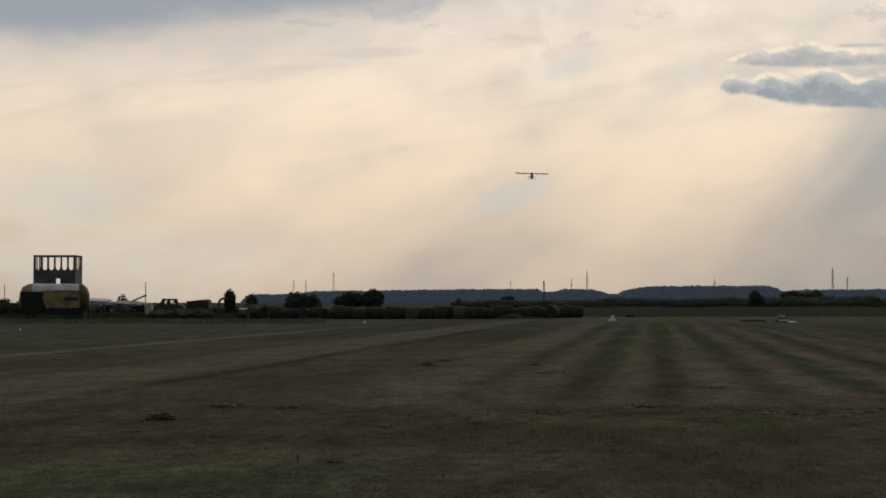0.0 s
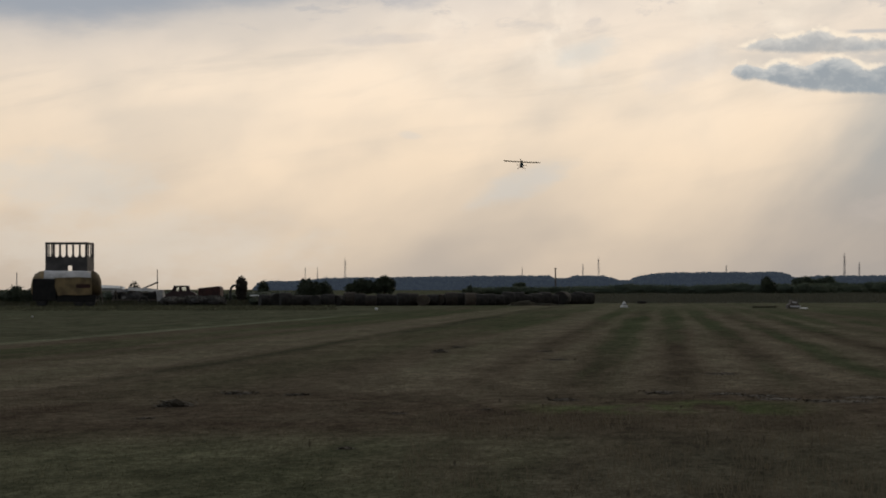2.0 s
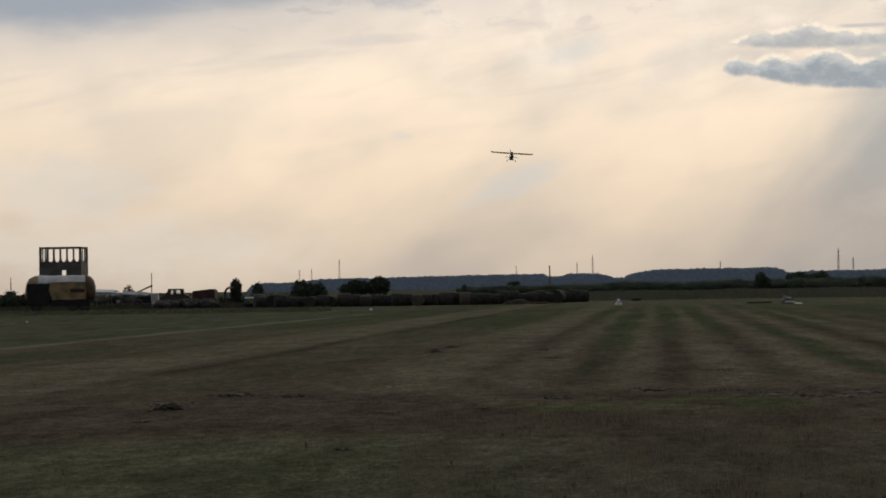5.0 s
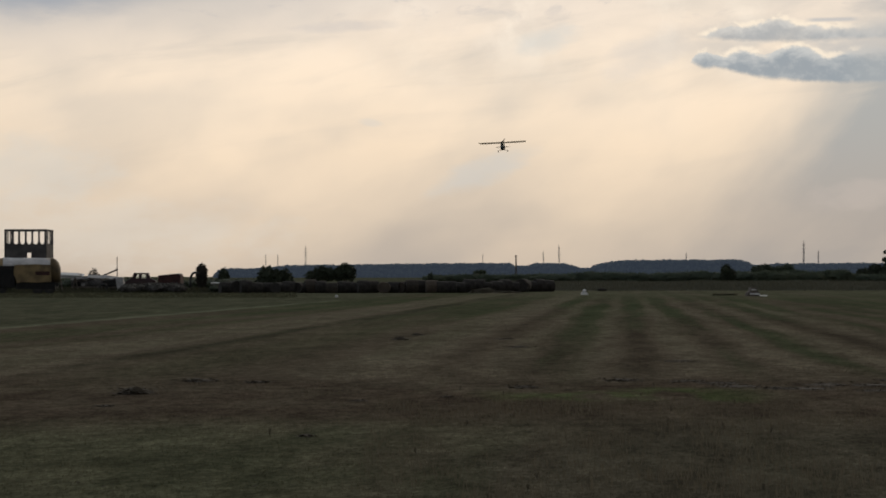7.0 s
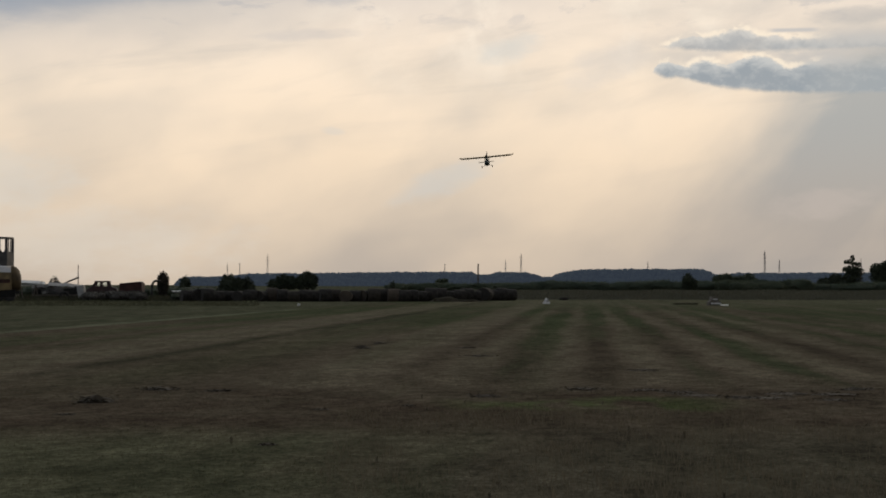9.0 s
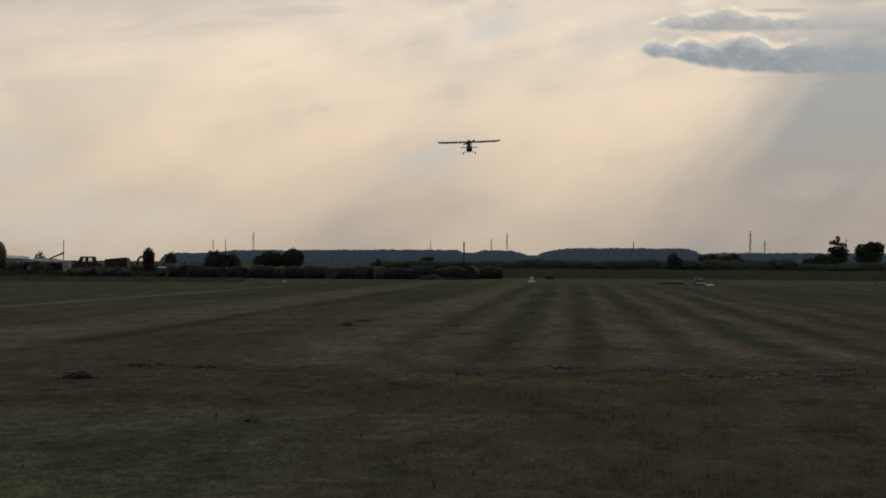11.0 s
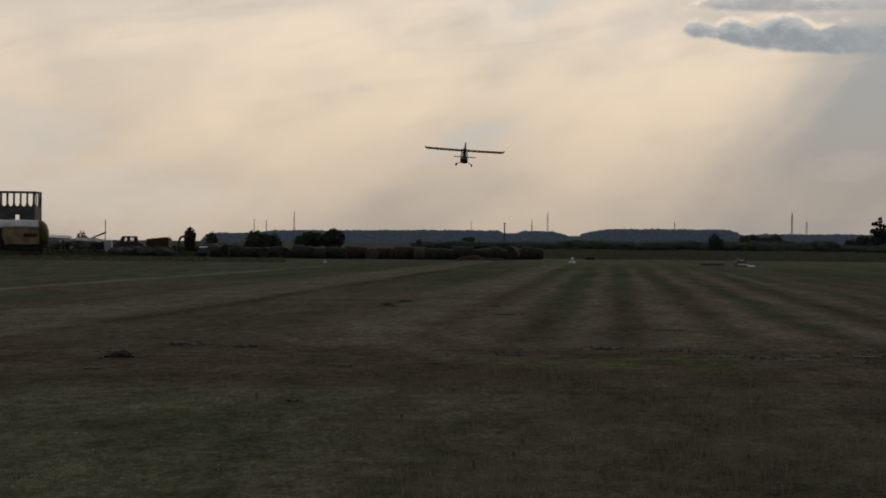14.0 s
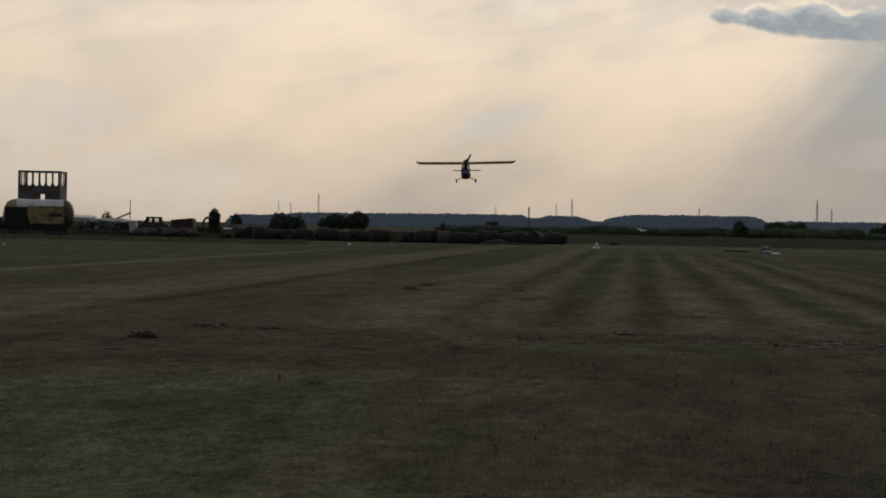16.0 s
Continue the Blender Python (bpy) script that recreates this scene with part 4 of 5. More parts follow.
def make_heap():
    """Long load under a grey sheet on a flat cart, and loose white sheets by it."""
    ob = thing("covered_cart", pose(-31.9, 201, 0, 0, 0, 4), "low flat cart with a load under grey tarpaulin", "cart")
    bm = bmesh.new()
    rows = []
    for i in range(12):
        x = -2.6 + 5.1 * i / 11
        h = 0.62 + 0.28 * noise.noise(Vector((x * 1.9, 3, 0))) - 0.2 * max(0, abs(x) - 1.9)
        rows.append([(x, -0.85, 0.62), (x, -0.8, 0.62 + h * 0.75), (x, -0.4, 0.66 + h * 1.0), (x, 0.1, 0.66 + h * 1.12), (x, 0.6, 0.64 + h * 0.9), (x, 0.85, 0.62)])
    loft(bm, rows)
    part("tarpaulin", bm, GREY, ob, smooth=True)
    bm = bmesh.new()
    box(bm, (-2.6, -0.9, 0.46), (2.5, 0.9, 0.62), 0.02)
    part("deck", bm, WOOD, ob)
    for x in (-1.6, 1.5):
        for y in (-0.75, 0.75):
            wheel(ob, x, y, 0.3, 0.18)
    for k in range(7):
        bm = bmesh.new()
        w, h = random.uniform(0.35, 0.9), random.uniform(0.15, 0.4)
        box(bm, (-w / 2, -0.02, 0), (w / 2, 0.02, h), 0.005, pose(-2.0 + 0.66 * k, -0.9 + random.uniform(-0.1, 0.05), random.uniform(0.6, 1.15), random.uniform(-30, -8), random.uniform(-25, 25), random.uniform(-20, 20)))
        part("loose_panel", bm, (WOOD, DULL, DARK, GREY)[k % 4], ob)
    for x, z, length, tip in ((-1.75, 1.46, 1.9, -5), (-0.2, 1.60, 1.7, 4), (1.35, 1.50, 1.7, 9)):
        bm = bmesh.new()
        box(bm, (-length / 2, -0.6, -0.03), (length / 2, 0.6, 0.03), 0.01, pose(x, -0.25, z, 14, tip, 2))
        part("roof_sheet", bm, GREY if x < -1 else DULL, ob, "weathered sloping sheet laid over the load")
    # black boxes added to look like shaded hollows beneath the sheets
    for x0, x1, z1 in ((0.5, 1.9, 1.22), (-2.5, -1.7, 1.12)):
        bm = bmesh.new()
        box(bm, (x0, -0.98, 0.64), (x1, -0.80, z1), 0.03)
        part("hollow_shade", bm, SHADE_BLACK, ob, "black box put in for a shaded hollow under the sheets")
    ob = thing("old_tyre", pose(-31.1, 198.9, 0, 0, 0, 12), "worn black tyre leaning on the cart", "tyre")
    bm = bmesh.new()
    n = 18
    rings = []
    for k in range(n):
        a = 2 * math.pi * k / n
        rings.append([((0.36 + 0.13 * math.cos(b)) * math.cos(a), 0.13 * math.sin(b), 0.49 + (0.36 + 0.13 * math.cos(b)) * math.sin(a)) for b in [2 * math.pi * q / 8 for q in range(8)]])
    loft(bm, rings + rings[:1], caps=False)
    part("tyre", bm, RUBBER, ob, smooth=True)
    ob = thing("plank_bench", pose(-20.4, 204, 0, 0, 0, 3), "low white plank on two short posts", "bench")
    bm = bmesh.new()
    box(bm, (-0.55, -0.2, 0.9), (0.55, 0.2, 1.0), 0.02, pose(0, 0, 0, 6, 0, 0))
    part("plank", bm, WHITE, ob)
    for x in (-0.4, 0.4):
        bm = bmesh.new()
        tube(bm, [(x, 0, 0), (x, 0, 0.92)], [0.06, 0.05], 7)
        part("leg", bm, WOOD, ob)
    ob = thing("sheet_stack", pose(-34.6, 199, 0, 0, 0, 5), "stack of pale weathered roofing sheets on trestles", "building material")
    for k in range(3):
        bm = bmesh.new()
        box(bm, (-1.2, -0.6, 1.6 + k * 0.13), (1.7 - 0.3 * k, 0.6, 1.66 + k * 0.13), 0.01, pose(0, 0, 0.05 - 0.02 * k, 12, -3 + 2.5 * k, 0))
        part("sheet", bm, (WHITE, DULL, WHITE)[k], ob)
    for x in (-0.8, 0.7):
        bm = bmesh.new()
        tube(bm, [(x - 0.3, -0.4, 0), (x, -0.4, 1.6)], [0.04, 0.04], 6)
        tube(bm, [(x + 0.3, -0.4, 0), (x, -0.4, 1.6)], [0.04, 0.04], 6)
        tube(bm, [(x - 0.3, 0.4, 0), (x, 0.4, 1.6)], [0.04, 0.04], 6)
        tube(bm, [(x + 0.3, 0.4, 0), (x, 0.4, 1.6)], [0.04, 0.04], 6)
        tube(bm, [(x, -0.6, 1.58), (x, 0.6, 1.58)], [0.05, 0.05], 6)
        part("trestle", bm, WOOD, ob)
    ob = thing("white_cabinet", pose(-29.2, 198.5, 0, 0, 0, -10), "tilted dirty white appliance cabinet standing in weeds", "cabinet")
    bm = bmesh.new()
    box(bm, (-0.36, -0.3, 0.0), (0.36, 0.3, 1.55), 0.08, pose(0, 0, 0, 0, -7, 0))
    part("body", bm, DULL, ob)
    bm = bmesh.new()
    box(bm, (-0.31, -0.33, 0.5), (0.31, -0.3, 1.48), 0.02, pose(0, 0, 0, 0, -7, 0))
    part("door", bm, DULL, ob)
    ob = thing("timber_post", pose(-30.1, 201.5, 0), "thin bare timber post with a slanting boom", "post")
    bm = bmesh.new()
    tube(bm, [(0, 0, 0), (0, 0, 3.6)], [0.05, 0.04], 8)
    part("post", bm, WOOD, ob)
    bm = bmesh.new()
    tube(bm, [(-1.75, -0.12, 1.55), (0.1, -0.12, 2.35)], [0.07, 0.09], 8)
    part("boom", bm, WOOD, ob)
    bm = bmesh.new()
    tube(bm, [(-1.7, -0.12, 0), (-1.7, -0.12, 1.6)], [0.06, 0.06], 8)
    part("prop_post", bm, WOOD, ob)


make_heap()

# ---- bushes and trees of the yard and the field's edge ----
plant("bush", -34.8, 216, [((0, 0, 1.6), (0.55, 0.5, 0.85)), ((0.35, 0, 1.2), (0.5, 0.5, 0.8))], "sparse brown twiggy bush behind the wrecks", "bush", 420, 0.12, LEAF_RED, core=0.5)
plant("tree", -22.0, 205, [((0.02, 0, 2.0), (0.60, 0.6, 0.92)), ((0, 0, 1.35), (0.56, 0.58, 0.95)), ((0, 0, 0.6), (0.42, 0.45, 0.55))], "dense oval red-brown clipped-looking tree", "tree", 2600, 0.10, LEAF_RED, trunk=0.1, core=0.86)


def make_arch():
    ob = thing("bent_pipe", pose(-22.95, 203.5, 0), "dark pipe bent over in an arch", "pipe")
    bm = bmesh.new()
    pts = [(0, 0, 0), (0, 0, 1.0)] + [(0.45 - 0.45 * math.cos(a), 0, 1.25 + 0.75 * math.sin(a)) for a in [math.pi * 0.5 * k / 6 for k in range(7)]] + [(0.9, 0, 1.95)]
    tube(bm, pts, [0.12] * len(pts), 8)
    part("pipe", bm, DARK, ob, smooth=True)


make_arch()
plant("bush", -25.0, 260, [((0, 0, 1.5), (0.72, 0.6, 1.1)), ((-0.1, 0, 0.7), (0.7, 0.6, 0.7))], "rounded dark bush before the far wood", "bush", 700, 0.18)
plant("bush", -14.6, 199, [((-0.2, 0, 1.6), (0.9, 0.8, 1.0)), ((-0.7, 0, 0.9), (0.7, 0.8, 0.9)), ((0.6, 0.2, 1.2), (0.8, 0.8, 1.1))], "broad dark bush behind the bale row", "bush", 1500, 0.16)
plant("bush", -13.1, 200, [((0, 0, 1.4), (0.75, 0.7, 0.95)), ((0.1, 0, 0.8), (0.8, 0.7, 0.8))], "dark rounded bush behind the bale row", "bush", 900, 0.16)
plant("tree", -15.2, 320, [((-1.2, 0, 1.6), (1.3, 1.0, 0.9)), ((0, 0, 2.1), (1.2, 1.0, 1.15)), ((1.2, 0, 1.9), (1.1, 1.0, 1.1))], "low spreading dark tree behind the bales", "tree", 1700, 0.22, trunk=0.14)
plant("tree", -11.4, 320, [((-0.9, 0, 1.9), (0.9, 0.9, 1.2)), ((0.0, 0, 2.4), (0.9, 0.9, 1.35)), ((0.9, 0, 2.1), (0.9, 0.9, 1.3))], "dark dense tree with a flat-sided crown", "tree", 1800, 0.22, trunk=0.14)
plant("bush", 2.3, 318, [((0, 0, 1.2), (0.45, 0.4, 1.1)), ((0.1, 0, 0.6), (0.7, 0.5, 0.6))], "small pointed bush behind the bales", "bush", 350, 0.2)
# pale leaf colour on this bush stands in for haze
plant("bush", 19.3, 600, [((-0.7, 0, 2.6), (1.3, 1.0, 0.6)), ((0.7, 0, 2.7), (1.2, 1.0, 0.65))], "low far bush on the meadow", "bush", 500, 0.35, mat=LEAF_PALE)
plant("bush", 60.6, 387, [((-0.3, 0, 2.5), (1.05, 1.0, 1.35)), ((0.6, 0, 1.8), (1.1, 1.0, 1.1)), ((-0.5, 0, 1.4), (1.0, 1.0, 1.2))], "lone dark round bush on the meadow", "bush", 1700, 0.2)
for bx, by, s in ((-44.3, 201, 1.0), (-43.0, 203, 0.85), (-41.4, 200, 0.75)):
    plant("bush", bx, by, [((0, 0, 1.1 * s), (1.0 * s, 0.8, 0.9 * s)), ((0.5, 0, 0.7), (0.8, 0.8, 0.7))], "low dark green bush beside the yard", "bush", 700, 0.15)
plant("tree", 100.5, 420, [((0, 0, 6.9), (0.5, 0.5, 1.2)), ((-0.9, 0, 6.6), (0.9, 0.6, 0.45)), ((1.0, 0, 6.0), (0.9, 0.7, 0.6)), ((-0.7, 0, 5.0), (1.3, 1.0, 0.7)), ((0.9, 0, 4.4), (1.4, 1.0, 0.9)), ((0, 0, 3.2), (2.0, 1.4, 1.1)), ((-1.0, 0, 2.2), (1.8, 1.2, 0.9))], "ragged dark tree with gaps between its boughs", "tree", 1700, 0.3, trunk=0.2, core=0.45)
plant("tree", 106.8, 420, [((-1.2, 0, 5.0), (1.4, 1.2, 1.3)), ((0.8, 0, 5.6), (1.3, 1.1, 1.2)), ((2.4, 0, 5.3), (1.3, 1.2, 1.4)), ((0.4, 0, 3.4), (2.8, 1.5, 1.6))], "broad dark bushy tree with an uneven top", "tree", 2000, 0.3, trunk=0.2, core=0.6)
plant("bush", 97.0, 425, [((-1.2, 0, 2.2), (1.8, 1.2, 1.1)), ((1.2, 0, 2.6), (1.8, 1.2, 1.5))], "low dark thicket under the ragged tree", "bush", 900, 0.28)
# lighter leaves put the clump's haze into its colour
for k in range(5):
    plant("tree", 120.0 + k * 3.1, 700 + k * 2, [((0, 0, 3.6 + 0.5 * math.sin(k * 2.1)), (2.3, 1.6, 1.7)), ((0.8, 0, 2.6), (2.2, 1.6, 1.7))], "dark green tree of a small far clump", "tree", 900, 0.35, LEAF_DRY, trunk=0.2, group="far tree clump")


# ---- bales ----
def bale_mesh(dark):
    bm = bmesh.new()
    rows = []
    for x, k in ((-0.6, 0.9), (-0.56, 0.98), (-0.3, 1.0), (0.0, 1.01), (0.3, 1.0), (0.56, 0.98), (0.6, 0.9)):
        rows.append([(x + 0.03 * noise.noise(Vector((a * 2, x, dark))), 0.62 * k * math.cos(a) * (1 + 0.13 * noise.noise(Vector((math.cos(a) * 3, math.sin(a) * 3, x * 2 + dark)))),
                      0.60 + 0.62 * k * math.sin(a) * (0.97 if math.sin(a) < 0 else 1.0)) for a in [2 * math.pi * i / 22 for i in range(22)]])
    loft(bm, rows)
    me = bpy.data.meshes.new("straw_bale")
    bm.to_mesh(me)
    bm.free()
    me.materials.append(STRAW_DARK if dark else STRAW)
    return me


def make_bales():
    light, dark = bale_mesh(0), bale_mesh(1)
    x, y = -18.2, 191.0
    while x < 14.0:
        gone = x > 4.0 or x < -12.0
        ob = new("straw_bale", dark if gone or random.random() < 0.42 else light)
        s = random.uniform(0.86, 1.12)
        turn = random.uniform(-12, 26) if random.random() < 0.95 else random.uniform(60, 110)
        ob.matrix_world = pose(x, y + random.uniform(-0.7, 0.7), -0.03, 0, 0, turn) @ Matrix.Diagonal((random.uniform(0.85, 1.1), s * random.uniform(0.95, 1.2), s, 1))
        tagged(ob, "old dark rotting round straw bale in a row" if gone else "weathered brown round straw bale in a row", "straw bale", "row of straw bales")
        x += random.uniform(0.82, 1.12)
        y += random.uniform(1.0, 1.7) if x > 4 else random.uniform(0.0, 0.3)


make_bales()


# ---- meadow, hedges and far wood ----
def tufts(n, x0, x1, y0, y1, h0, h1, wide, mat, name, label, rise=6.0):
    y = RNG.uniform(y0, y1, n)
    x = RNG.uniform(0, 1, n) * (x1 - x0) + x0
    x = x * y / y0
    rough = np.array([noise.noise(Vector((a * 0.12, b * 0.05, 1))) for a, b in zip(x, y)])
    h = (h0 + (h1 - h0) * RNG.random(n)) * (1 + 0.45 * rough) * np.clip((y - y0) / rise, 0.12, 1.0)
    turn = RNG.uniform(0, math.pi, n)
    d = np.stack([np.cos(turn), np.sin(turn), np.zeros(n)], 1) * wide * RNG.uniform(0.6, 1.4, n)[:, None]
    root = np.stack([x, y, np.full(n, -0.01)], 1)
    up = np.stack([RNG.normal(0, 0.15, n), RNG.normal(0, 0.15, n), h], 1)
    return tagged(pieces(name, np.stack([root - d, root + d, root + up + d * 0.5, root + up - d * 0.5], 1), mat), label, "grass", kind="stuff")


tufts(64000, 10.5, 60.0, 219, 395, 0.25, 0.75, 0.06, MEADOW, "tall_grass", "tall unmown meadow grass and weeds", 30.0)
tufts(15000, -50.0, -18.5, 190, 215, 0.12, 0.55, 0.05, WEED, "tall_grass", "rank dark weeds round the yard's wrecks")
tufts(16000, -42.0, -9.0, 150, 190, 0.03, 0.16, 0.05, GRASS, "tall_grass", "rough grass before the yard")


def hedge(n, x0, x1, y, tall, seed, mat, label, leaf=0.3, step=2.2):
    """A long uneven belt of bushes as one mass."""
    lumps = []
    x = x0
    while x < x1:
        h = tall * (0.9 + 0.3 * noise.noise(Vector((x * 0.06, seed, 0))) + random.uniform(-0.05, 0.05))
        lumps.append(((x, y + random.uniform(-2, 2), h * 0.5), (step * random.uniform(0.7, 1.2), 1.6, max(h * 0.5, 0.2))))
        x += step * random.uniform(0.6, 1.1)
    bm = bmesh.new()
    for i, (c, r) in enumerate(lumps):
        lump(bm, c, [v * 0.86 for v in r], 0.4, i * 1.9, 2)
    ob = part("hedge", bm, mat)
    pieces("leaves", leaf_faces(crown_points(lumps, n), leaf), mat, ob)
    tagged(ob, label, "hedge", kind="stuff")


hedge(42000, 26, 112, 400, 2.75, 3.0, LEAF_DRY, "long even dark green hedge across the meadow", 0.11, 3.4)
# thicket in pale leaves: distance haze is painted into the colour
hedge(13000, 69, 86, 396, 3.3, 6.0, LEAF_PALE, "taller dark green thicket in the hedge", 0.11, 2.6)
hedge(26000, 4, 112, 450, 2.5, 8.0, LEAF_PALE, "pale green belt of bushes beyond the hedge", 0.13, 3.4)
hedge(9000, -62.0, -19.0, 238, 1.6, 14.0, LEAF, "low dark scrub behind the yard", 0.12, 1.4)
hedge(5500, -27.8, -22.6, 196, 0.95, 5.0, HAY, "low dark hedge of weeds along the yard", 0.1, 0.9)
hedge(5500, -19.5, -13.5, 194.5, 1.0, 9.0, LEAF, "dark overgrown hedge at the end of the bale row", 0.1, 0.9)
tufts(1100, 24.7, 26.5, 165.5, 168.5, 0.04, 0.2, 0.03, WEED, "weed_patch", "patch of low dark weeds beside the marker", 0.5)


def far_wood(stands):
    """Wood on the skyline, its haze put in as faint emission. Stands: where each begins, and its trees' height there.
    """
    y = 2000.0
    lumps, bm = [], bmesh.new()
    xs, hs = zip(*stands)
    x = xs[0]
    back, front = [], []
    while x < xs[-1]:
        h = float(np.interp(x, xs, hs)) + 0.5 * noise.noise(Vector((x * 0.07, 2, 0)))
        back.append((x, h))
        r = random.uniform(1.6, 2.8)
        lumps.append(((x, y - 4 + random.uniform(-2, 2), h - r * 0.9 + random.uniform(-0.3, 0.3)), (r * 1.3, r, r)))
        for z in np.arange(1.5, h - 3, 2.6):
            lumps.append(((x + random.uniform(-2, 2), y - 4 + random.uniform(-2, 2), z + random.uniform(-1, 1)), (2.4, 2.2, 2.2)))
        x += random.uniform(1.6, 2.8)
    # the closed mass of the wood behind its outer crowns
    loft(bm, [[(x, y - 3, -0.5), (x, y + 40, -0.5), (x, y + 40, h - 1.8), (x, y - 3, h - 1.8)] for x, h in back])
    for i, (c, r) in enumerate(lumps):
        lump(bm, c, r, 0.3, i * 2.3, 1)
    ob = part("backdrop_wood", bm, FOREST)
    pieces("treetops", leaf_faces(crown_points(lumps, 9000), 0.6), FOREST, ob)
    tagged(ob, "blue-grey far wood along the skyline, haze put in as faint glow", "wood", kind="structure")


far_wood([(-201, 3.0), (-198, 8.0), (-184, 9.6), (-172, 9.0), (-150, 10.3), (-128, 12.6), (-60, 13.3), (20, 14.4), (94, 14.7), (98, 11.8), (112, 11.8), (118, 14.5), (148, 14.4), (158, 12.0),
          (165, 10.0), (177.5, 9.3), (178.5, 12.2), (185, 14.6), (198, 16.4), (214, 17.5), (320, 18.0), (332, 16.0), (336, 12.6), (352, 12.8), (362, 14.0), (560, 15.0)])


# ---- masts and poles ----
def make_mast(x, y, tall, arms=True):
    """Narrow lattice mast."""
    ob = thing("power_pylon", pose(x, y, 0), "narrow grey steel lattice power pylon on the skyline", "pylon", "pylons on the skyline")
    s0, s1, r = tall * 0.03, tall * 0.012, tall * 0.0028 + 0.03
    bm = bmesh.new()
    for sx, sy in ((-1, -1), (1, -1), (1, 1), (-1, 1)):
        tube(bm, [(sx * s0, sy * s0, 0), (sx * s1, sy * s1, tall * 0.92), (0, 0, tall)], [r, r, r * 0.7], 5)
    k = 9
    for i in range(k):
        za, zb = tall * 0.92 * i / k, tall * 0.92 * (i + 1) / k
        sa, sb = s0 + (s1 - s0) * i / k, s0 + (s1 - s0) * (i + 1) / k
        for f in (-1, 1):
            tube(bm, [(-sa, f * sa, za), (sb, f * sb, zb)], [r * 0.6] * 2, 4)
            tube(bm, [(sa, f * sa, za), (-sb, f * sb, zb)], [r * 0.6] * 2, 4)
    part("lattice", bm, STEEL, ob)
    if arms:
        for z, w in ((0.68, 0.05), (0.78, 0.065), (0.88, 0.045)):
            bm = bmesh.new()
            tube(bm, [(-tall * w, 0, tall * z), (0, 0, tall * z + tall * 0.02), (tall * w, 0, tall * z)], [r * 0.6, r, r * 0.6], 5)
            part("cross_arm", bm, STEEL, ob)


for px, py, tall, arms in ((-173, 2300, 27, False), (-159, 2300, 27, False), (-127, 2300, 37, True), (77, 2300, 27, False), (147, 2300, 30, True),
                           (165, 2300, 38, True), (312, 2300, 29, True), (448, 2300, 42, True), (465, 2300, 32, True), (-330, 1500, 15, False), (561, 2300, 27, False)):
    make_mast(px, py, tall, arms)


def make_pole(x, y, tall):
    ob = thing("utility_pole", pose(x, y, 0), "dark bare wooden utility pole on the meadow", "pole")
    bm = bmesh.new()
    tube(bm, [(0, 0, 0), (0, 0, tall)], [0.24, 0.18], 10)
    part("pole", bm, BARK, ob)
    bm = bmesh.new()
    box(bm, (-0.35, -0.3, tall - 0.35), (0.35, -0.19, tall - 0.22), 0.01)
    part("cross_arm", bm, BARK, ob)


make_pole(30.1, 600, 7.9)


def make_small_posts():
    ob = thing("thin_pole", pose(101.6, 417, 0), "thin bare pole beside the ragged tree", "pole")
    bm = bmesh.new()
    tube(bm, [(0, 0, 0), (0, 0, 7.2)], [0.12, 0.07], 8)
    part("pole", bm, BARK, ob)
    ob = thing("leaning_post", pose(42.5, 163.6, 0), "short dark leaning post in the grass", "post")
    bm = bmesh.new()
    tube(bm, [(0, 0, -0.05), (-0.12, 0, 0.3), (-0.22, 0, 0.62)], [0.06, 0.05, 0.045], 8)
    part("post", bm, BARK, ob)
    ob = thing("pale_board", pose(33.8, 132.9, 0, 0, 0, 8), "pale weathered board lying on the grass", "board")
    bm = bmesh.new()
    box(bm, (-0.3, -0.2, 0.0), (0.3, 0.2, 0.04), 0.01, pose(0, 0, 0.02, 4, 0, 0))
    part("board", bm, WOOD, ob)


make_small_posts()


# ---- small things on the field ----
def make_marker(x, y, w, tall):
    ob = thing("runway_marker", pose(x, y, 0, 0, 0, 20), "white pyramid-shaped runway marker on the grass", "marker", "runway markers")
    bm = bmesh.new()
    loft(bm, [[(sx * k * w / 2, sy * k * w / 2, z * tall) for sx, sy in ((-1, -1), (1, -1), (1, 1), (-1, 1))] for k, z in ((1, 0), (0.95, 0.3), (0.55, 0.42), (0.5, 0.7), (0.2, 1.0))])
    part("pyramid", bm, WHITE, ob)
    bm = bmesh.new()
    box(bm, (-w * 0.36, -w * 0.36, tall * 0.42), (w * 0.36, w * 0.36, tall * 0.52))
    part("stripe", bm, DARK, ob, "dark stripe")


make_marker(14.7, 174, 0.48, 0.50)


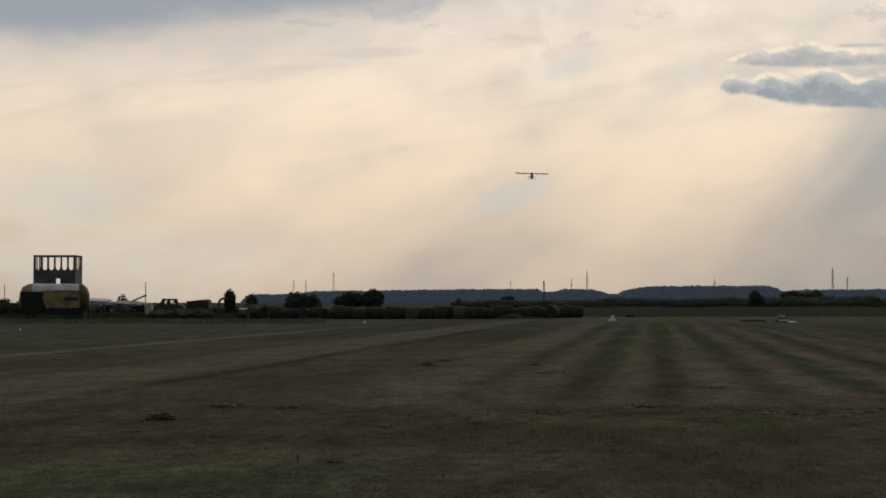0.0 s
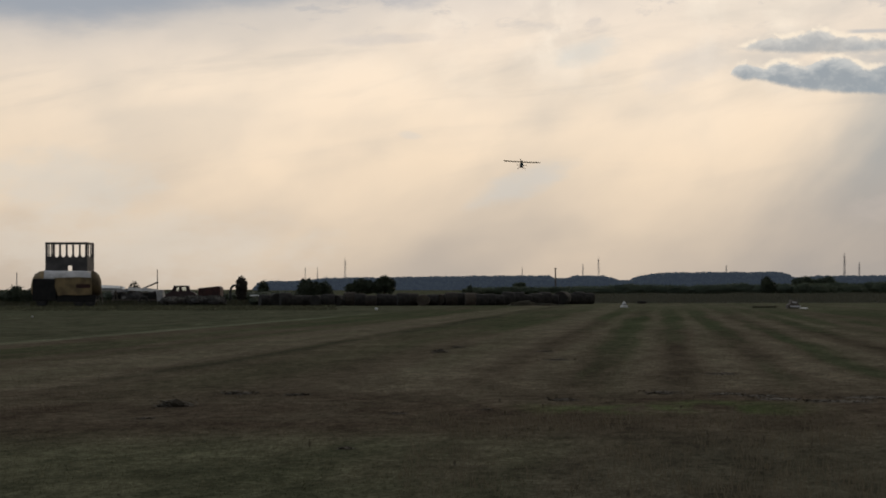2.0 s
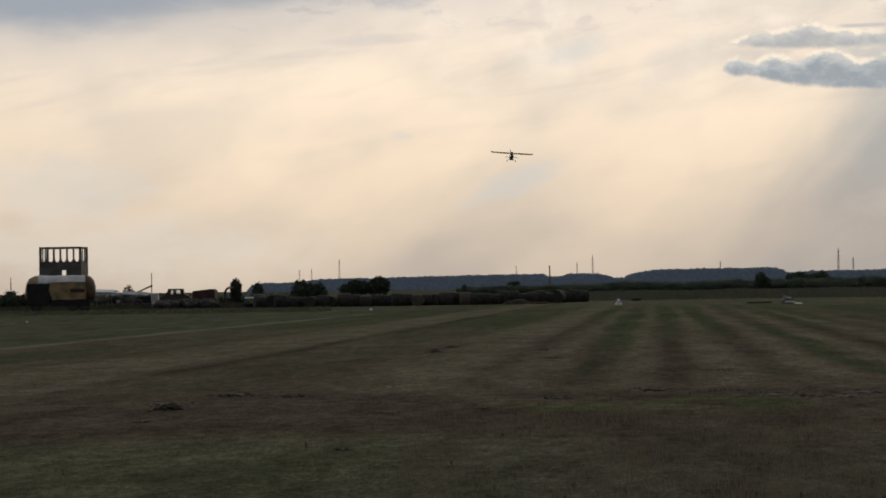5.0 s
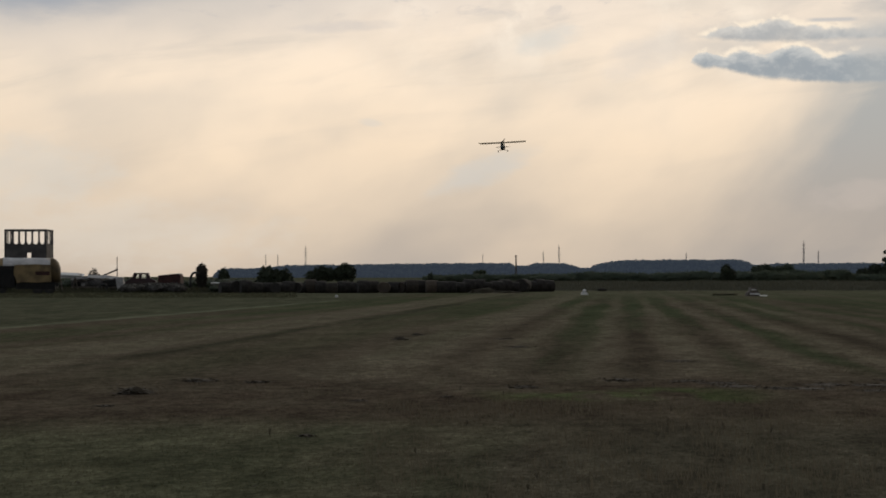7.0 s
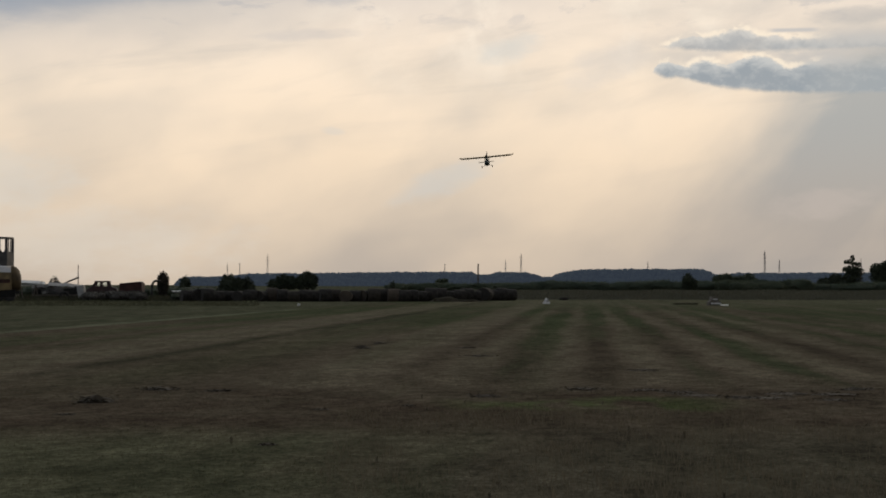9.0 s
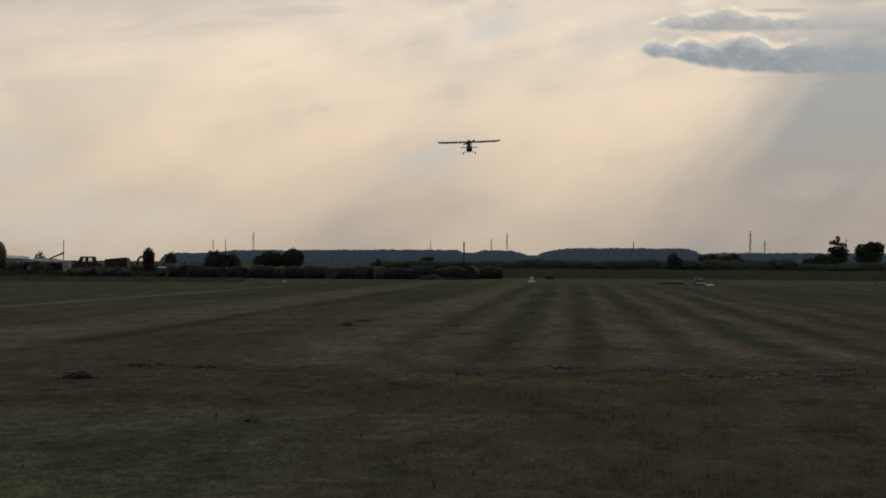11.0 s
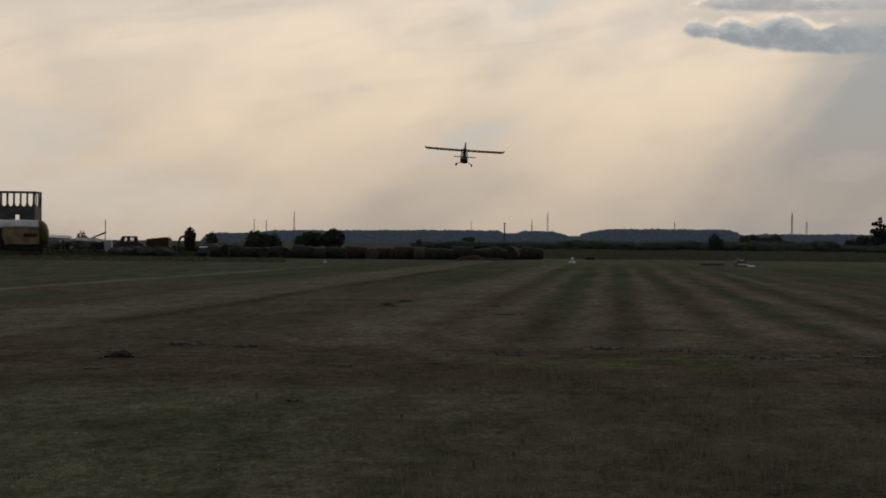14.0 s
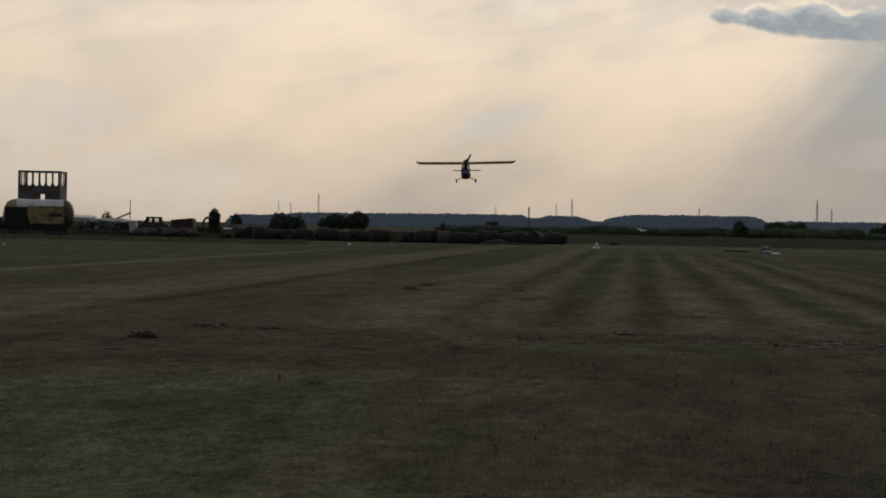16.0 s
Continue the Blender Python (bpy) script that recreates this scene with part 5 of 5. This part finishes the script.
def make_second_marker():
    ob = thing("marker_crate", pose(27.2, 161, 0, 0, 0, 10), "dirty white crate marker with a board on the grass", "marker")
    bm = bmesh.new()
    loft(bm, [[(sx * w, sy * 0.3, z) for sx, sy in ((-1, -1), (1, -1), (1, 1), (-1, 1))] for w, z in ((0.5, 0.0), (0.5, 0.28), (0.28, 0.42), (0.24, 0.7))])
    part("crate", bm, WOOD, ob, "dull grey wooden crate")
    bm = bmesh.new()
    box(bm, (-0.2, -0.36, 0.46), (0.2, -0.3, 0.54), 0.01)
    part("slat", bm, WHITE, ob)
    bm = bmesh.new()
    box(bm, (-0.35, -0.37, 0.12), (0.5, -0.31, 0.22), 0.01)
    part("slat", bm, WHITE, ob)
    ob = thing("white_board", pose(27.6, 159.4, 0, 0, 0, 5), "white board lying flat on the grass", "board")
    bm = bmesh.new()
    box(bm, (-0.1, -0.25, 0.0), (0.5, 0.25, 0.05), 0.01, pose(0, 0, 0.02, 5, 0, 0))
    part("board", bm, WHITE, ob)


make_second_marker()


def make_ball(x, y, r):
    ob = thing("white_stone", pose(x, y, 0), "small white-painted stone on the grass", "stone")
    bm = bmesh.new()
    lump(bm, (0, 0, r * 0.8), (r * 1.2, r, r * 0.95), 0.25, 2.0)
    part("stone", bm, WHITE, ob)


make_ball(-6.1, 154, 0.11)
make_ball(-24.6, 116, 0.06)


def make_log(x, y, length, r, label, turn=4):
    ob = thing("log", pose(x, y, 0, 0, 0, turn), label, "log")
    bm = bmesh.new()
    tube(bm, [(-length / 2, 0, r), (0, 0.03, r * 1.05), (length / 2, 0, r)], [r * 0.85, r, r * 0.8], 9)
    part("log", bm, STRAW_DARK, ob)


def make_mound():
    ob = thing("straw_mound", pose(6.5, 191.5, 0), "low pale mound of loose straw beside the bales", "straw mound")
    bm = bmesh.new()
    lump(bm, (0, 0, -0.05), (1.5, 0.8, 0.5), 0.5, 4.0, 3)
    lump(bm, (1.8, 0.2, -0.05), (1.6, 0.6, 0.28), 0.5, 7.0, 3)
    part("mound", bm, STALK, ob)


make_mound()
make_log(19.6, 210, 0.95, 0.17, "dark log lying on the grass")


def make_clump(x, y, w, h, n=260):
    """A heap of dark cut grass."""
    n = int(n * min(1.0, w / 0.2))
    ob = thing("cut_grass_heap", pose(x, y, 0), "small dark heap of rotting cut grass", "grass heap", "cut grass heaps")
    bm = bmesh.new()
    lump(bm, (0, 0, 0), (w * 0.36, w * 0.4, h * 0.5), 0.9, x + y)
    lump(bm, (w * 0.3, w * 0.1, 0), (w * 0.26, w * 0.4, h * 0.2), 0.9, x - y)
    lump(bm, (-w * 0.34, -w * 0.06, 0), (w * 0.22, w * 0.3, h * 0.16), 0.9, x * 2 + y)
    part("straw_core", bm, HEAP, ob)
    c = RNG.normal(size=(n, 3)) * np.array([w * 0.36, w * 0.5, h * 0.22]) + np.array([0, 0, h * 0.1])
    c[:, 2] = np.abs(c[:, 2])
    lying = leaf_faces(c, min(0.04, w * 0.2))
    lying[:, :, 2] = c[:, None, 2] + (lying[:, :, 2] - c[:, None, 2]) * 0.22
    tagged(pieces("loose_straw", lying, HEAP, ob), kind="stuff")


for cx, cy, w, h in ((-0.4, 51.5, 0.34, 0.14), (0.05, 55.5, 0.3, 0.11), (2.33, 51.9, 0.34, 0.06), (2.35, 46.1, 0.42, 0.04), (3.22, 31.4, 0.42, 0.07),
                     (-3.94, 28.1, 0.46, 0.20), (-3.42, 31.4, 0.40, 0.07), (-2.45, 31.0, 0.24, 0.04), (-3.95, 25.4, 0.15, 0.03), (5.1, 38.5, 0.5, 0.03), (1.6, 29.5, 0.32, 0.04),
                     (-1.14, 20.6, 0.13, 0.03), (-2.70, 16.0, 0.03, 0.02), (-2.45, 15.7, 0.03, 0.015), (-1.27, 15.7, 0.04, 0.012), (0.42, 27.2, 0.12, 0.03), (-0.75, 26.4, 0.14, 0.02)):
    make_clump(cx, cy, w, h)
for k in range(12):
    make_clump(4.1 + 0.4 * k + random.uniform(-0.15, 0.15), 30.2 + random.uniform(-1.8, 1.8), random.uniform(0.2, 0.6), random.uniform(0.01, 0.035), 160)


def make_weed(x, y, tall):
    ob = thing("weed", pose(x, y, 0), "thin dry weed stalk standing in the cut grass", "weed", "dry weeds")
    bm = bmesh.new()
    for k in range(5):
        a = random.uniform(0, 6.28)
        d = random.uniform(0.1, 0.4) * tall
        tube(bm, [(0, 0, 0), (d * 0.4 * math.cos(a), d * 0.4 * math.sin(a), tall * 0.6), (d * math.cos(a), d * math.sin(a), tall * random.uniform(0.8, 1.1))], [0.0022, 0.0018, 0.0012], 4)
    tagged(part("stem", bm, STALK, ob), kind="stuff")
    n = 24
    c = np.stack([RNG.normal(0, 0.14 * tall, n), RNG.normal(0, 0.14 * tall, n), tall * RNG.uniform(0.25, 1.0, n)], 1)
    tagged(pieces("foliage", leaf_faces(c, 0.008), STALK, ob), kind="stuff")


for k in range(30):
    wy = random.uniform(13.5, 30)
    make_weed(wy * random.uniform(0.02, 0.26) if k % 4 else wy * random.uniform(-0.22, 0.26), wy, random.uniform(0.04, 0.10))


def standing_stalks(n, x0, x1, y0, y1, h0, h1, wide, mat, label):
    """Thin upright stalks in loose drifts."""
    x, y = RNG.uniform(x0, x1, n), y0 + (y1 - y0) * RNG.random(n) ** 1.3
    drift = np.array([noise.noise(Vector((a * 0.8, b * 0.35, 4))) + 0.6 * noise.noise(Vector((a * 3.1, b * 1.2, 9))) for a, b in zip(x, y)])
    keep = drift + RNG.uniform(-0.35, 0.35, n) > 0.0
    x, y = x[keep], y[keep]
    n = len(x)
    h = RNG.uniform(h0, h1, n) * RNG.uniform(0.6, 1.0, n)
    d = np.stack([np.full(n, wide), RNG.normal(0, wide * 0.5, n), np.zeros(n)], 1) * RNG.uniform(0.6, 1.4, n)[:, None]
    root = np.stack([x, y, np.full(n, -0.01)], 1)
    tip = root + np.stack([RNG.normal(0, 0.22, n) * h, RNG.normal(0, 0.22, n) * h, h], 1)
    tagged(pieces("dry_stalks", np.stack([root - d, root + d, tip + d * 0.4, tip - d * 0.4], 1), mat), label, "grass", kind="stuff")


standing_stalks(16000, -0.5, 6.8, 12.5, 26.0, 0.04, 0.15, 0.003, STALK, "thin dry stalks standing in the bare soil")
standing_stalks(9000, -4.5, 3.0, 12.0, 24.0, 0.02, 0.06, 0.0018, GRASS, "tufts of short green turf blades")

# ---- movement ----
def motions():
    rows = [(t, pose(x, y, z, -4.5, bank, -2.5)) for t, x, y, z, bank in FLIGHT]
    walk(AIRCRAFT, rows)
    # the propeller turns on by about two thirds of a turn each half second more than whole steps, to these stands
    stand, turn, rows = {7.0: 60, 9.0: 80, 11.5: 45, 12.0: 65, 12.5: 175, 13.0: 135, 14.0: 88, 14.5: 58, 15.0: 155, 15.5: 90, 16.0: 62}, 0.0, [(0.0, pose(0, 1.2, 0.12))]
    for k in range(1, 33):
        way = 330.0
        if k / 2 in stand:
            way = 240.0 + (-stand[k / 2] - turn - 240.0) % 180.0
        rows += [(k / 2 - 0.5 + i / 10, pose(0, 1.2, 0.12, 0, turn + way * i / 5, 0)) for i in range(1, 6)]
        turn += way
    walk(PROP, rows)
    ways = [(0.0, -0.62, 0.78, 0.24), (2.2, -0.21, 0.97, 0.155), (2.3, -0.168, 0.974, 0.149), (2.5, -0.0666, 0.9883, 0.1371), (2.7, 0.0357, 0.9893, 0.1413), (2.9, 0.1571, 0.9795, 0.1257),
            (3.0, 0.2002, 0.9763, 0.0828), (3.1, 0.2436, 0.9687, 0.0474), (3.5, 0.45, 0.89, 0.03), (6.0, 0.95, 0.3, 0.1), (16.0, 0.98, -0.2, 0.15)]
    walk(INSECT, [(t, pose(14 * x, 14 * y, 1.65 + 14 * z, 20, 25 if 2.8 < t < 3.2 else 0, -25)) for t, x, y, z in ways])
    low = [(0.0, 9.6, 0.12, 0.0), (14.9, 9.6, 0.12, 0.0), (15.05, 12.0, 0.7, 6.0), (15.2, 14.3, 1.35, 8.0), (15.3, 16.0, 1.55, 6.0),
           (15.5, 18.0, 1.6, 4.0), (15.6, 19.0, 1.6, 4.0), (15.8, 21.1, 1.62, 4.0), (16.0, 22.9, 1.64, 4.0)]
    walk(BIRD, [(t, pose(x, 215, z, -14 if t > 15 else 0, 38 if t > 15 else -up, -78 if t > 15 else -40)) for t, x, z, up in low])
    for s, w in zip((-1, 1), BIRD_WINGS):
        walk(w, [(0.0, pose(0, 0, 0.04)), (14.9, pose(0, 0, 0.04))] + [(15.0 + k * 0.1, pose(0, 0, 0.04, s * 11 * math.cos(k * 1.9), 0, 0)) for k in range(11)])


motions()
